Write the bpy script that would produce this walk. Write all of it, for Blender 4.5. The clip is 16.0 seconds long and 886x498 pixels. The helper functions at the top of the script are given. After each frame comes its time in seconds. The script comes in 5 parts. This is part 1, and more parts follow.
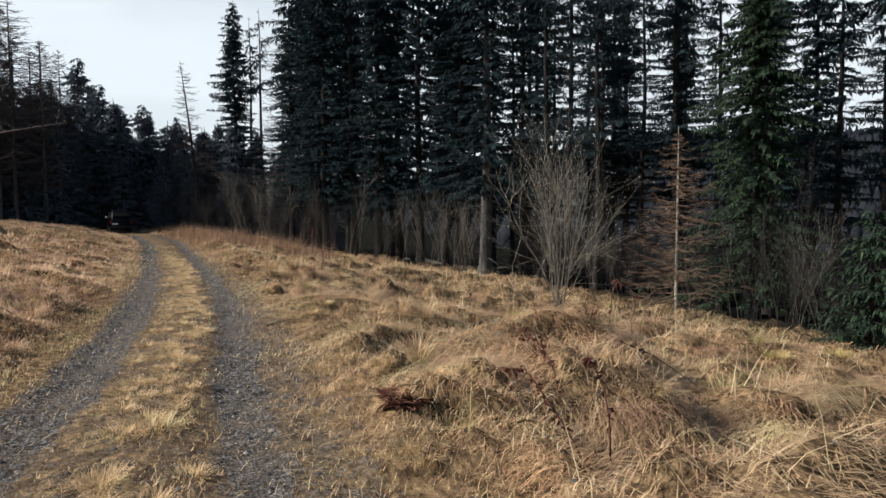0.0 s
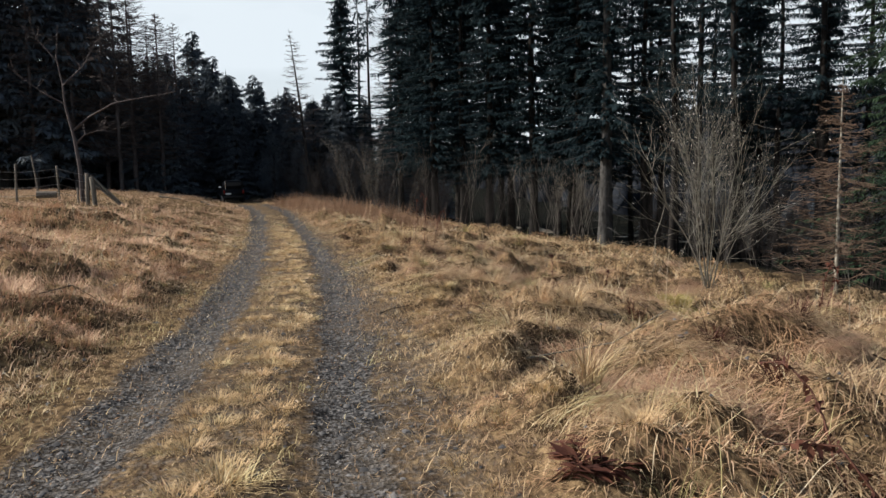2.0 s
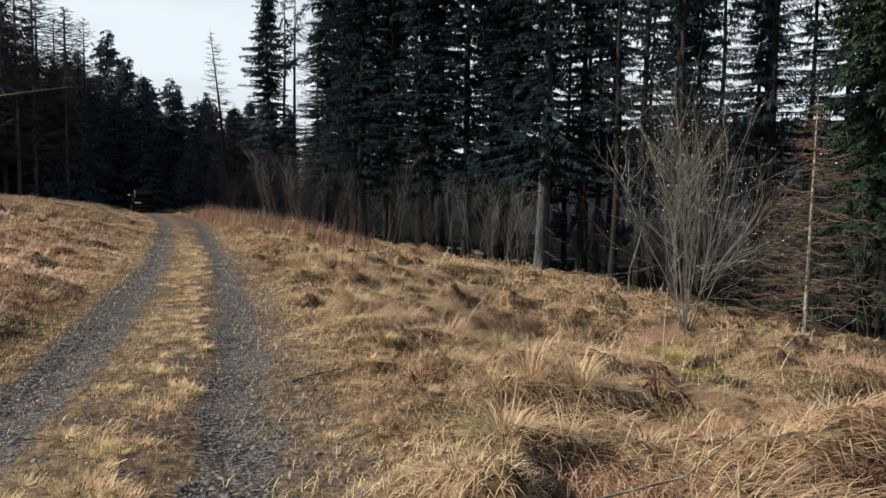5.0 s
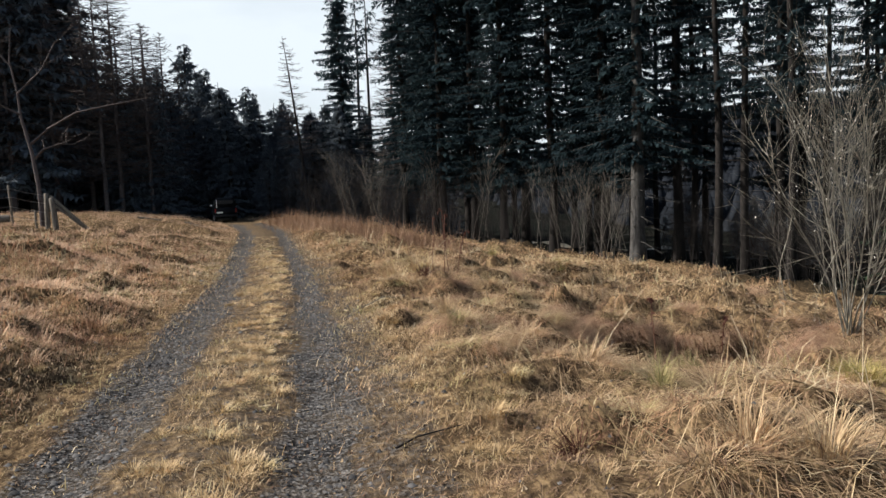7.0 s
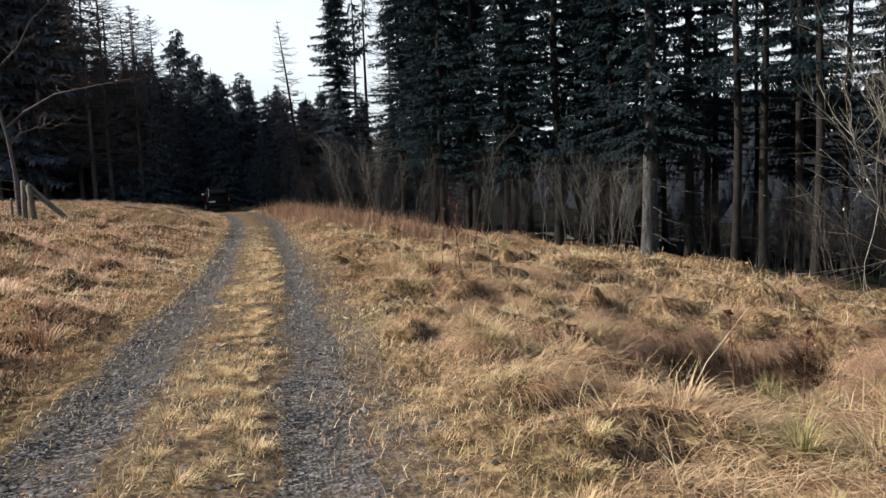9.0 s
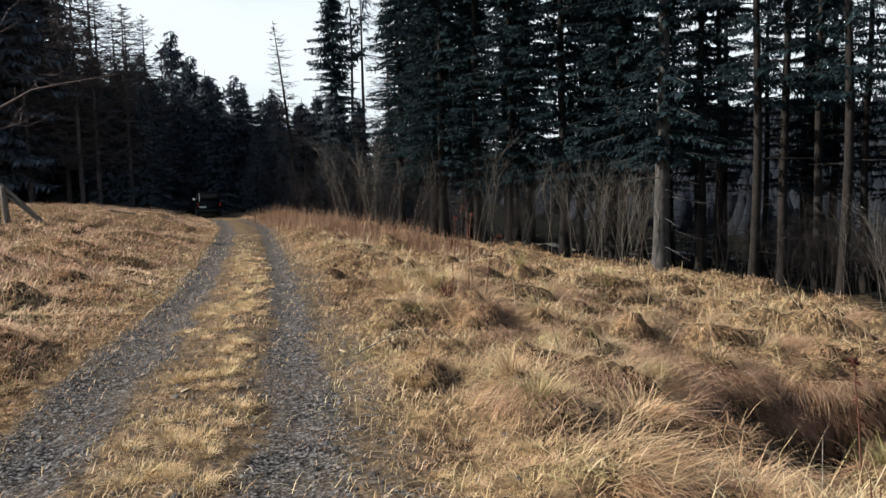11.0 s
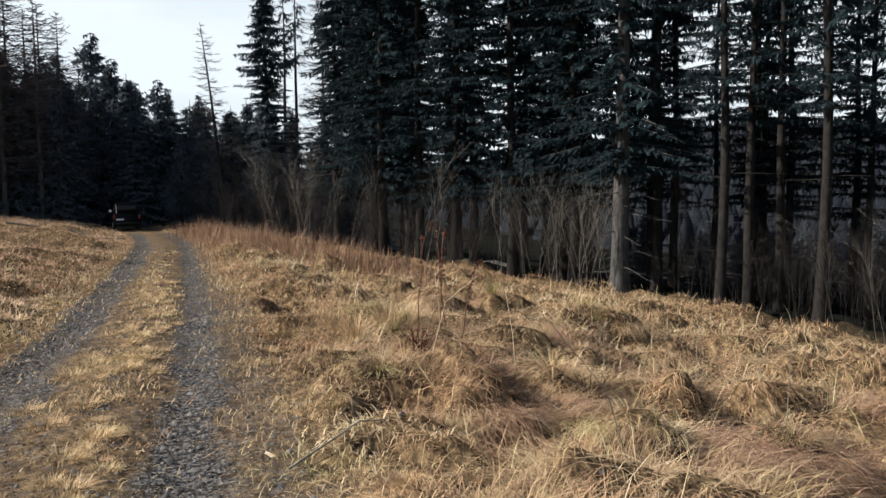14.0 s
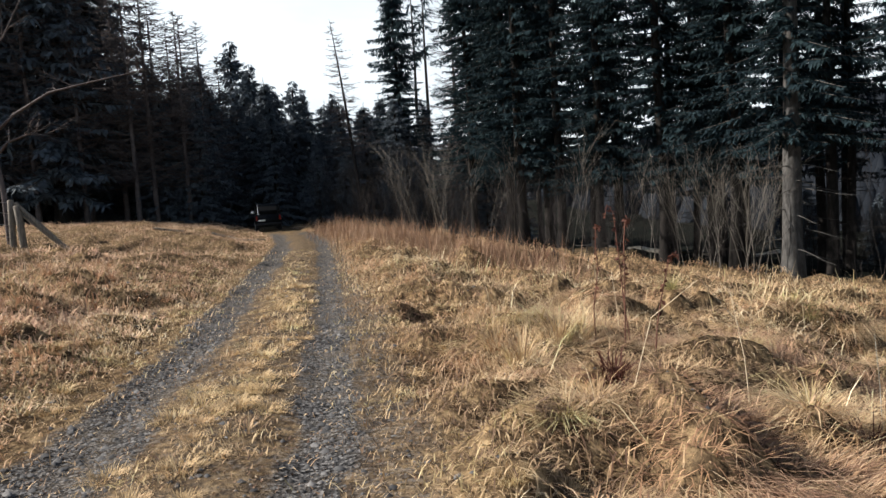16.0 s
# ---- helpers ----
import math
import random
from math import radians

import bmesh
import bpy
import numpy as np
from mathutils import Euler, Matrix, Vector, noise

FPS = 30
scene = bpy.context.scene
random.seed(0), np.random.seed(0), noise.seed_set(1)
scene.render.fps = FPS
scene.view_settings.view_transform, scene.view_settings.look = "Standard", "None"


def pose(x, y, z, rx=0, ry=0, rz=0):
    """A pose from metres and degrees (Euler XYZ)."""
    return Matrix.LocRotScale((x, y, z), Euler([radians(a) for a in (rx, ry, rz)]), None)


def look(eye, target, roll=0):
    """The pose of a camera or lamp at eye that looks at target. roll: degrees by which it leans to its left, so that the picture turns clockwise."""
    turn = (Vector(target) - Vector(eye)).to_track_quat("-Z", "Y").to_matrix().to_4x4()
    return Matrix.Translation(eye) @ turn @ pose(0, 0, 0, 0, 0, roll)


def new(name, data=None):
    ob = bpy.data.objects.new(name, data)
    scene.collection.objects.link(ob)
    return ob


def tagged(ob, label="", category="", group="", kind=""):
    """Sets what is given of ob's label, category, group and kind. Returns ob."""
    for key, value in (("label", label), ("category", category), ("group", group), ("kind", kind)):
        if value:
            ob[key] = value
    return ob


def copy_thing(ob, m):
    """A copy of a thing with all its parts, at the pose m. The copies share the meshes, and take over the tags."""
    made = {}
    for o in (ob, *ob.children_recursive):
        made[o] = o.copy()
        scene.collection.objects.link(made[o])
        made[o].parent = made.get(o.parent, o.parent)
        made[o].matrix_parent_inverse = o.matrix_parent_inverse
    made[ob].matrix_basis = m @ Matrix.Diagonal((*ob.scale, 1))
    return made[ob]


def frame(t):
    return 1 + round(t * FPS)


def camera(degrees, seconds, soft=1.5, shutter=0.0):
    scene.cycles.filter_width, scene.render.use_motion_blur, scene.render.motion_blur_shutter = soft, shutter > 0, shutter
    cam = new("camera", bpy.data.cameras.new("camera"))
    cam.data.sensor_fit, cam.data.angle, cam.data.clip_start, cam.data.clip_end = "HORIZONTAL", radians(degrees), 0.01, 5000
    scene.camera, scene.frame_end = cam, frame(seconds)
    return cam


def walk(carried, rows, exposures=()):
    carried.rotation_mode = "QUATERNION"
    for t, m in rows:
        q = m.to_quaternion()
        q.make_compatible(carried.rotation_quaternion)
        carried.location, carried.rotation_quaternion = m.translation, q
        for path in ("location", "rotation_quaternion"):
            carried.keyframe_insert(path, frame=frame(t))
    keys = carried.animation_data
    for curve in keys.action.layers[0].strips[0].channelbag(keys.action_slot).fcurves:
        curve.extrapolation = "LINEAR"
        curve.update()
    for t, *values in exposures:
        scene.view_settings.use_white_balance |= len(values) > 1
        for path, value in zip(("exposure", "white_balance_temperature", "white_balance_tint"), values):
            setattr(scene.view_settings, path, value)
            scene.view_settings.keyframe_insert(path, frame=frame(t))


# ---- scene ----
cam = camera(57.0, 16.0)
METRES, EYE, TILT, LEAN, TURN = 16.0, 1.56, 0.0, 0.0, -19.2
ROWS = [
    (0.0, 0.0, 0.0, 0.0, -0.03, -4.28, 0.35),
    (0.5, -0.0053, 0.0352, -0.0045, 2.9, -5.83, 2.55),
    (1.0, -0.0131, 0.0659, -0.0025, 5.95, -5.36, 1.15),
    (1.5, -0.0243, 0.098, -0.0038, 5.59, -5.35, -0.24),
    (2.0, -0.0308, 0.1298, -0.0057, 7.37, -6.44, 1.13),
    (2.5, -0.0369, 0.1601, -0.0077, 1.06, -4.52, 0.6),
    (3.0, -0.0416, 0.1906, -0.0104, -1.55, -4.67, 0.47),
    (3.5, -0.0486, 0.2232, -0.0099, 0.35, -5.71, -0.89),
    (4.0, -0.0524, 0.2534, -0.0096, 1.88, -4.86, -1.53),
    (6.5, -0.0916, 0.3998, -0.016, 4.58, -6.27, 2.23),
    (7.0, -0.0978, 0.431, -0.0166, 7.46, -5.49, 2.37),
    (7.5, -0.1062, 0.4595, -0.0187, 6.18, -6.05, 1.96),
    (8.0, -0.1138, 0.4913, -0.0216, 6.49, -7.36, 2.55),
    (8.5, -0.1223, 0.5162, -0.0223, 8.27, -6.73, 1.61),
    (9.0, -0.131, 0.5467, -0.0222, 7.17, -6.21, 2.17),
    (9.5, -0.1402, 0.5758, -0.0235, 12.02, -6.52, 3.19),
    (10.0, -0.1472, 0.6034, -0.025, 9.97, -5.25, 2.4),
    (12.5, -0.1883, 0.7506, -0.0325, 4.23, -6.46, 1.73),
    (13.0, -0.1963, 0.7805, -0.0336, 2.5, -5.22, 1.48),
    (13.5, -0.2025, 0.8144, -0.0344, 1.53, -4.64, 0.25),
    (14.0, -0.2081, 0.8474, -0.0356, 2.16, -4.64, 0.6),
    (14.5, -0.212, 0.8812, -0.0381, 6.62, -6.13, 2.38),
    (15.0, -0.2183, 0.9065, -0.0409, 6.72, -5.9, 2.37),
    (15.5, -0.2267, 0.9369, -0.0408, 7.4, -5.01, 3.55),
    (16.0, -0.2386, 0.9667, -0.041, 11.42, -5.03, 3.67),
]
walk(cam, [(t, pose(0, 0, EYE, TILT, LEAN, TURN) @ pose(METRES * x, METRES * y, METRES * z, 90 + pitch, roll, yaw)) for t, x, y, z, yaw, pitch, roll in ROWS],
     [(0.0, 0.5), (3.0, 0.4), (4.0, 0.44), (7.0, 0.55), (8.5, 0.68), (9.5, 0.7), (12.5, 0.6), (14.0, 0.6), (14.5, 0.76), (16.0, 0.82)])

# ---------------------------------------------------------------- light
SUN_AZIMUTH, SUN_HEIGHT = -77.0, 33.0      # degrees from +y towards +x, and above the horizon
away = Vector((math.sin(radians(SUN_AZIMUTH)) * math.cos(radians(SUN_HEIGHT)),
               math.cos(radians(SUN_AZIMUTH)) * math.cos(radians(SUN_HEIGHT)), math.sin(radians(SUN_HEIGHT))))
sun = new("sun", bpy.data.lights.new("sun", "SUN"))
sun.data.energy, sun.data.angle, sun.data.color = 5.0, radians(0.6), (1.0, 0.91, 0.82)
sun.matrix_world = look(away * 100, (0, 0, 0))

world = bpy.data.worlds.new("sky")
scene.world = world
world.use_nodes = True
nt = world.node_tree
bg = nt.nodes["Background"]
sky = nt.nodes.new("ShaderNodeTexSky")
sky.sky_type, sky.sun_disc = "NISHITA", False
sky.sun_elevation, sky.sun_rotation = radians(SUN_HEIGHT), radians(SUN_AZIMUTH)
sky.air_density, sky.dust_density = 1.0, 1.5
# white haze near the horizon with thin cloud in it, thinning to blue overhead
sky_at = nt.nodes.new("ShaderNodeTexCoord")
cloud_map = nt.nodes.new("ShaderNodeMapping")
cloud_map.inputs["Scale"].default_value = (2.0, 2.0, 7.0)
cloud = nt.nodes.new("ShaderNodeTexNoise")
cloud.inputs["Scale"].default_value, cloud.inputs["Detail"].default_value = 1.6, 6
split_z = nt.nodes.new("ShaderNodeSeparateXYZ")
haze = nt.nodes.new("ShaderNodeMapRange")
haze.interpolation_type = "SMOOTHSTEP"
haze.inputs["From Min"].default_value, haze.inputs["From Max"].default_value = 0.46, 0.3
thin = nt.nodes.new("ShaderNodeMapRange")
thin.inputs["From Min"].default_value, thin.inputs["From Max"].default_value = 0.3, 0.6
thin.inputs["To Min"].default_value, thin.inputs["To Max"].default_value = 0.72, 1.0
both = nt.nodes.new("ShaderNodeMath")
both.operation = "MULTIPLY"
veil = nt.nodes.new("ShaderNodeMixRGB")
veil.inputs["Color2"].default_value = (9.6, 10.6, 11.4, 1)
for a, z in ((sky_at.outputs["Generated"], cloud_map.inputs["Vector"]), (cloud_map.outputs["Vector"], cloud.inputs["Vector"]), (cloud.outputs["Fac"], thin.inputs["Value"]),
             (sky_at.outputs["Generated"], split_z.inputs[0]), (split_z.outputs["Z"], haze.inputs["Value"]), (haze.outputs["Result"], both.inputs[0]),
             (thin.outputs["Result"], both.inputs[1]), (both.outputs[0], veil.inputs["Fac"]), (sky.outputs["Color"], veil.inputs["Color1"]), (veil.outputs["Color"], bg.inputs["Color"])):
    nt.links.new(a, z)
bg.inputs["Strength"].default_value = 0.062

# ---------------------------------------------------------------- materials


def material(name, rough=0.8, spec=0.3):
    m = bpy.data.materials.new(name)
    m.use_nodes = True
    b = m.node_tree.nodes["Principled BSDF"]
    b.inputs["Roughness"].default_value = rough
    b.inputs["Specular IOR Level"].default_value = spec
    return m, m.node_tree, b


def node(tree, kind, **sockets):
    n = tree.nodes.new(kind)
    for key, value in sockets.items():
        n.inputs[key.replace("_", " ")].default_value = value
    return n


def noise_node(tree, scale, detail=4.0, stretch=(1, 1, 1), rough=0.6):
    co = tree.nodes.new("ShaderNodeTexCoord")
    mp = node(tree, "ShaderNodeMapping", Scale=stretch)
    n = node(tree, "ShaderNodeTexNoise", Scale=scale, Detail=detail, Roughness=rough)
    tree.links.new(co.outputs["Object"], mp.inputs["Vector"])
    tree.links.new(mp.outputs["Vector"], n.inputs["Vector"])
    return n


def ramp_node(tree, stops):
    r = tree.nodes.new("ShaderNodeValToRGB")
    e = r.color_ramp.elements
    while len(e) < len(stops):
        e.new(0.5)
    for el, (p, c) in zip(e, stops):
        el.position, el.color = p, (*c, 1)
    return r


def bump(tree, b, source, strength, distance):
    n = node(tree, "ShaderNodeBump", Strength=strength, Distance=distance)
    tree.links.new(source, n.inputs["Height"])
    tree.links.new(n.outputs["Normal"], b.inputs["Normal"])


def simple(name, stops, scale=8.0, rough=0.8, spec=0.3, stretch=(1, 1, 1), relief=0.0, metal=0.0, detail=5.0):
    m, t, b = material(name, rough, spec)
    n = noise_node(t, scale, detail, stretch)
    r = ramp_node(t, stops)
    t.links.new(n.outputs["Fac"], r.inputs["Fac"])
    t.links.new(r.outputs["Color"], b.inputs["Base Color"])
    b.inputs["Metallic"].default_value = metal
    if relief:
        bump(t, b, n.outputs["Fac"], 0.7, relief)
    return m


def blade_material(name, stops, patch=0.5, through_light=0.14, spec=0.2, drift=0.0):
    """Leaf or blade: its own tone, patches at a larger scale, some light through it; drift: how far whole clumps and patches turn russet or green."""
    m, t, b = material(name, 0.68, spec)
    a = t.nodes.new("ShaderNodeAttribute")
    a.attribute_name = "tone"
    n = noise_node(t, patch, 8, (1, 1, 1), 0.72)
    mix = node(t, "ShaderNodeMath")
    mix.operation = "MULTIPLY_ADD"
    mix.inputs[1].default_value = 0.62
    off = node(t, "ShaderNodeMath")
    off.operation = "MULTIPLY_ADD"
    off.inputs[1].default_value, off.inputs[2].default_value = 1.7, -0.66
    r = ramp_node(t, stops)
    t.links.new(n.outputs["Fac"], off.inputs[0])
    t.links.new(a.outputs["Fac"], mix.inputs[0])
    t.links.new(off.outputs[0], mix.inputs[2])
    t.links.new(mix.outputs[0], r.inputs["Fac"])
    colour = r.outputs["Color"]
    if drift:
        info = t.nodes.new("ShaderNodeObjectInfo")
        for seed_scale, tint, lo in ((0.75, (0.86, 0.66, 0.62), 0.5), (1.1, (0.66, 0.80, 0.55), 0.57)):
            w = noise_node(t, seed_scale, 3, (1, 1, 1), 0.6)
            sum_w = node(t, "ShaderNodeMath")
            sum_w.operation = "MULTIPLY_ADD"
            sum_w.inputs[1].default_value = 0.22 if lo < 0.55 else -0.22
            t.links.new(info.outputs["Random"], sum_w.inputs[0])
            t.links.new(w.outputs["Fac"], sum_w.inputs[2])
            span = node(t, "ShaderNodeMapRange", From_Min=lo + (0.11 if lo < 0.55 else -0.11), From_Max=lo + (0.25 if lo < 0.55 else 0.04), To_Max=drift)
            t.links.new(sum_w.outputs[0], span.inputs["Value"])
            dye = node(t, "ShaderNodeMixRGB", Color2=(*tint, 1))
            dye.blend_type = "MULTIPLY"
            t.links.new(span.outputs["Result"], dye.inputs["Fac"])
            t.links.new(colour, dye.inputs["Color1"])
            colour = dye.outputs["Color"]
    t.links.new(colour, b.inputs["Base Color"])
    tl = t.nodes.new("ShaderNodeBsdfTranslucent")
    ms = node(t, "ShaderNodeMixShader", Fac=through_light)
    t.links.new(colour, tl.inputs["Color"])
    t.links.new(b.outputs["BSDF"], ms.inputs[1])
    t.links.new(tl.outputs["BSDF"], ms.inputs[2])
    t.links.new(ms.outputs["Shader"], t.nodes["Material Output"].inputs["Surface"])
    return m


STRAW = blade_material("straw_grass", [(0.0, (0.05, 0.034, 0.026)), (0.24, (0.19, 0.125, 0.085)), (0.46, (0.43, 0.305, 0.18)),
                                       (0.68, (0.62, 0.48, 0.29)), (1.0, (0.84, 0.75, 0.55))], 0.6, drift=0.7)
GOLD = blade_material("golden_grass", [(0.0, (0.13, 0.085, 0.045)), (0.35, (0.42, 0.295, 0.15)), (0.65, (0.62, 0.47, 0.265)), (1.0, (0.80, 0.69, 0.47))], 1.2, drift=0.4)
MOSS = blade_material("green_grass", [(0.0, (0.09, 0.09, 0.03)), (0.4, (0.27, 0.24, 0.085)), (0.7, (0.46, 0.37, 0.14)), (1.0, (0.62, 0.50, 0.24))], 1.0)
RUSSET = blade_material("russet_grass", [(0.0, (0.11, 0.062, 0.045)), (0.3, (0.38, 0.235, 0.155)), (0.62, (0.63, 0.45, 0.30)),
                                         (1.0, (0.76, 0.63, 0.45))], 0.6, drift=0.3)
RED = blade_material("red_stalks", [(0.0, (0.12, 0.068, 0.047)), (0.5, (0.27, 0.165, 0.105)), (1.0, (0.48, 0.35, 0.23))], 0.6)
RUSH = blade_material("green_rush", [(0.0, (0.13, 0.122, 0.06)), (0.4, (0.27, 0.25, 0.115)), (0.7, (0.46, 0.40, 0.18)), (1.0, (0.66, 0.56, 0.33))], 0.8)
BRACKEN = blade_material("dead_bracken", [(0.0, (0.035, 0.014, 0.01)), (0.5, (0.09, 0.035, 0.025)), (1.0, (0.17, 0.075, 0.045))], 1.0, 0.2)
LITTER = blade_material("leaf_litter", [(0.0, (0.045, 0.026, 0.018)), (0.5, (0.16, 0.095, 0.06)), (0.8, (0.45, 0.33, 0.2)), (1.0, (0.75, 0.64, 0.46))], 1.5, 0.1)
NEEDLE = blade_material("spruce_needles", [(0.0, (0.013, 0.022, 0.028)), (0.5, (0.024, 0.04, 0.048)), (1.0, (0.042, 0.068, 0.07))], 0.35, 0.08, 0.0)
NEEDLE_GREEN = blade_material("bright_needles", [(0.0, (0.013, 0.024, 0.018)), (0.5, (0.028, 0.05, 0.032)), (1.0, (0.065, 0.105, 0.05))], 0.5, 0.15, 0.08)
# far conifers: needles lightened and blued, the haze put into their colour
NEEDLE_HAZED = blade_material("hazed_needles", [(0.0, (0.045, 0.058, 0.075)), (0.5, (0.08, 0.10, 0.12)), (1.0, (0.12, 0.145, 0.16))], 0.3, 0.08, 0.06)
# hillside trees: the blue tint is haze mixed into the colour
NEEDLE_FAR = blade_material("far_needles", [(0.0, (0.011, 0.014, 0.019)), (1.0, (0.024, 0.028, 0.034))], 0.02, 0.0, 0.0)
TWIG_GREY = simple("grey_twig", [(0.3, (0.055, 0.05, 0.044)), (0.7, (0.17, 0.158, 0.138))], 7, 0.85)
BARK = simple("conifer_bark", [(0.25, (0.025, 0.025, 0.025)), (0.5, (0.065, 0.064, 0.062)), (0.8, (0.13, 0.129, 0.125))], 9, 0.9, 0.2, (1, 1, 0.35), 0.02)
# bark and bare twigs blackened: the gloom of the wood is in their colour
BARK_SHADED = simple("shaded_bark", [(0.3, (0.008, 0.0075, 0.007)), (0.7, (0.028, 0.025, 0.023))], 9, 0.9, 0.2, (1, 1, 0.35), 0.02)
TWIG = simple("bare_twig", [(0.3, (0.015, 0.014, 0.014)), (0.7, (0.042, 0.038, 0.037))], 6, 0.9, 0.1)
# the pale tones put sunlight on the stems into the colour
TWIG_PALE = simple("sunlit_pale_twig", [(0.3, (0.09, 0.08, 0.062)), (0.55, (0.24, 0.225, 0.185)), (0.75, (0.46, 0.45, 0.40))], 7, 0.85)
TWIG_BROWN = simple("dead_larch_twig", [(0.3, (0.075, 0.05, 0.037)), (0.7, (0.175, 0.122, 0.086))], 5, 0.85)
# far larches: twigs lightened in colour to look hazy
TWIG_FAR = simple("larch_twig", [(0.3, (0.06, 0.053, 0.055)), (0.7, (0.125, 0.108, 0.105))], 4, 0.9, 0.1)
WOOD = simple("weathered_wood", [(0.3, (0.07, 0.062, 0.053)), (0.7, (0.21, 0.19, 0.16))], 5, 0.85, 0.2, (6, 6, 0.8), 0.006)
PALE_WOOD = simple("split_wood", [(0.3, (0.45, 0.36, 0.24)), (0.7, (0.72, 0.62, 0.46))], 12, 0.8)
STONE, st_t, st_b = material("gravel_stone", 0.85, 0.3)
st_geo, st_n = st_t.nodes.new("ShaderNodeNewGeometry"), noise_node(st_t, 40, 4)
st_mix = node(st_t, "ShaderNodeMath")
st_mix.operation = "MULTIPLY_ADD"
st_mix.inputs[1].default_value = 0.4
st_off = node(st_t, "ShaderNodeMath", Value=0.0)
st_off.operation = "MULTIPLY"
st_off.inputs[1].default_value = 0.6
st_col = ramp_node(st_t, [(0.1, (0.022, 0.022, 0.022)), (0.5, (0.07, 0.071, 0.073)), (0.75, (0.15, 0.149, 0.147)), (0.95, (0.36, 0.35, 0.335))])
st_t.links.new(st_geo.outputs["Random Per Island"], st_off.inputs[0])
st_t.links.new(st_n.outputs["Fac"], st_mix.inputs[0])
st_t.links.new(st_off.outputs[0], st_mix.inputs[2])
st_t.links.new(st_mix.outputs[0], st_col.inputs["Fac"])
st_t.links.new(st_col.outputs["Color"], st_b.inputs["Base Color"])
CATKIN = simple("catkin_down", [(0.3, (0.6, 0.58, 0.52)), (0.7, (0.78, 0.76, 0.7))], 30, 0.9)
WIRE = simple("galvanised_wire", [(0.3, (0.25, 0.25, 0.25)), (0.7, (0.45, 0.45, 0.44))], 20, 0.5, 0.5, metal=0.8)
PAINT = simple("dark_paint", [(0.3, (0.006, 0.007, 0.008)), (0.7, (0.010, 0.011, 0.013))], 3, 0.55, 0.1)
RUBBER = simple("tyre_rubber", [(0.3, (0.012, 0.012, 0.012)), (0.7, (0.03, 0.03, 0.03))], 20, 0.9)
GLASS_DARK = simple("dark_window_glass", [(0.3, (0.01, 0.012, 0.014)), (0.7, (0.014, 0.016, 0.018))], 2, 0.3, 0.2)
PLATE = simple("white_plate", [(0.3, (0.7, 0.7, 0.68)), (0.7, (0.8, 0.8, 0.78))], 4, 0.4)
# left mirror, and the strip that stands for the pillar's reflection
CHROME = simple("glint_chrome", [(0.3, (0.7, 0.7, 0.7)), (0.7, (0.85, 0.85, 0.85))], 4, 0.25, 0.5, metal=0.6)
LAMP_RED = simple("red_lens", [(0.3, (0.16, 0.01, 0.01)), (0.7, (0.22, 0.015, 0.012))], 4, 0.2)
WATER, wt, wb = material("ditch_water", 0.08, 0.5)
wb.inputs["Base Color"].default_value = (0.012, 0.010, 0.007, 1)
bump(wt, wb, noise_node(wt, 9, 2).outputs["Fac"], 0.15, 0.01)

# the ground: thatch of dead grass and soil, gravel in the wheel tracks, dark moor far off; the trees' shade is coloured
# in with that dark tone
EARTH, et, eb = material("moor_ground", 1.0, 0.0)
att = et.nodes.new("ShaderNodeAttribute")
att.attribute_name = "gravel"
far_shade_att = et.nodes.new("ShaderNodeAttribute")
far_shade_att.attribute_name = "moor"
th = noise_node(et, 7.0, 10, (1.6, 0.8, 1), 0.78)
th_col = ramp_node(et, [(0.34, (0.024, 0.017, 0.012)), (0.48, (0.10, 0.07, 0.042)), (0.6, (0.30, 0.215, 0.12)), (0.74, (0.5, 0.39, 0.225))])
gv = node(et, "ShaderNodeTexVoronoi", Scale=34.0)
gco = et.nodes.new("ShaderNodeTexCoord")
et.links.new(gco.outputs["Object"], gv.inputs["Vector"])
gv_col = ramp_node(et, [(0.0, (0.014, 0.014, 0.014)), (0.5, (0.046, 0.046, 0.047)), (1.0, (0.2, 0.198, 0.194))])
gv_sep = et.nodes.new("ShaderNodeSeparateColor")
gm = noise_node(et, 1.6, 5)
g_mix = node(et, "ShaderNodeMixRGB", Color2=(0.15, 0.125, 0.095, 1))
g_rng = node(et, "ShaderNodeMapRange", From_Min=0.42, From_Max=0.7, To_Max=0.55)
edge = node(et, "ShaderNodeMath")
edge.operation = "MULTIPLY_ADD"
edge.inputs[1].default_value = 0.9
edge_n = noise_node(et, 7.0, 6, (1, 1, 1), 0.75)
edge_sub = node(et, "ShaderNodeMath")
edge_sub.operation = "ADD"
edge_rng = node(et, "ShaderNodeMapRange", From_Min=0.7, From_Max=1.15)
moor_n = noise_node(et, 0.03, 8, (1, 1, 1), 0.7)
moor_shade_col = ramp_node(et, [(0.3, (0.008, 0.010, 0.009)), (0.5, (0.013, 0.015, 0.013)), (0.68, (0.022, 0.02, 0.016)), (0.8, (0.04, 0.034, 0.022))])
mix1 = et.nodes.new("ShaderNodeMixRGB")
mix2 = et.nodes.new("ShaderNodeMixRGB")
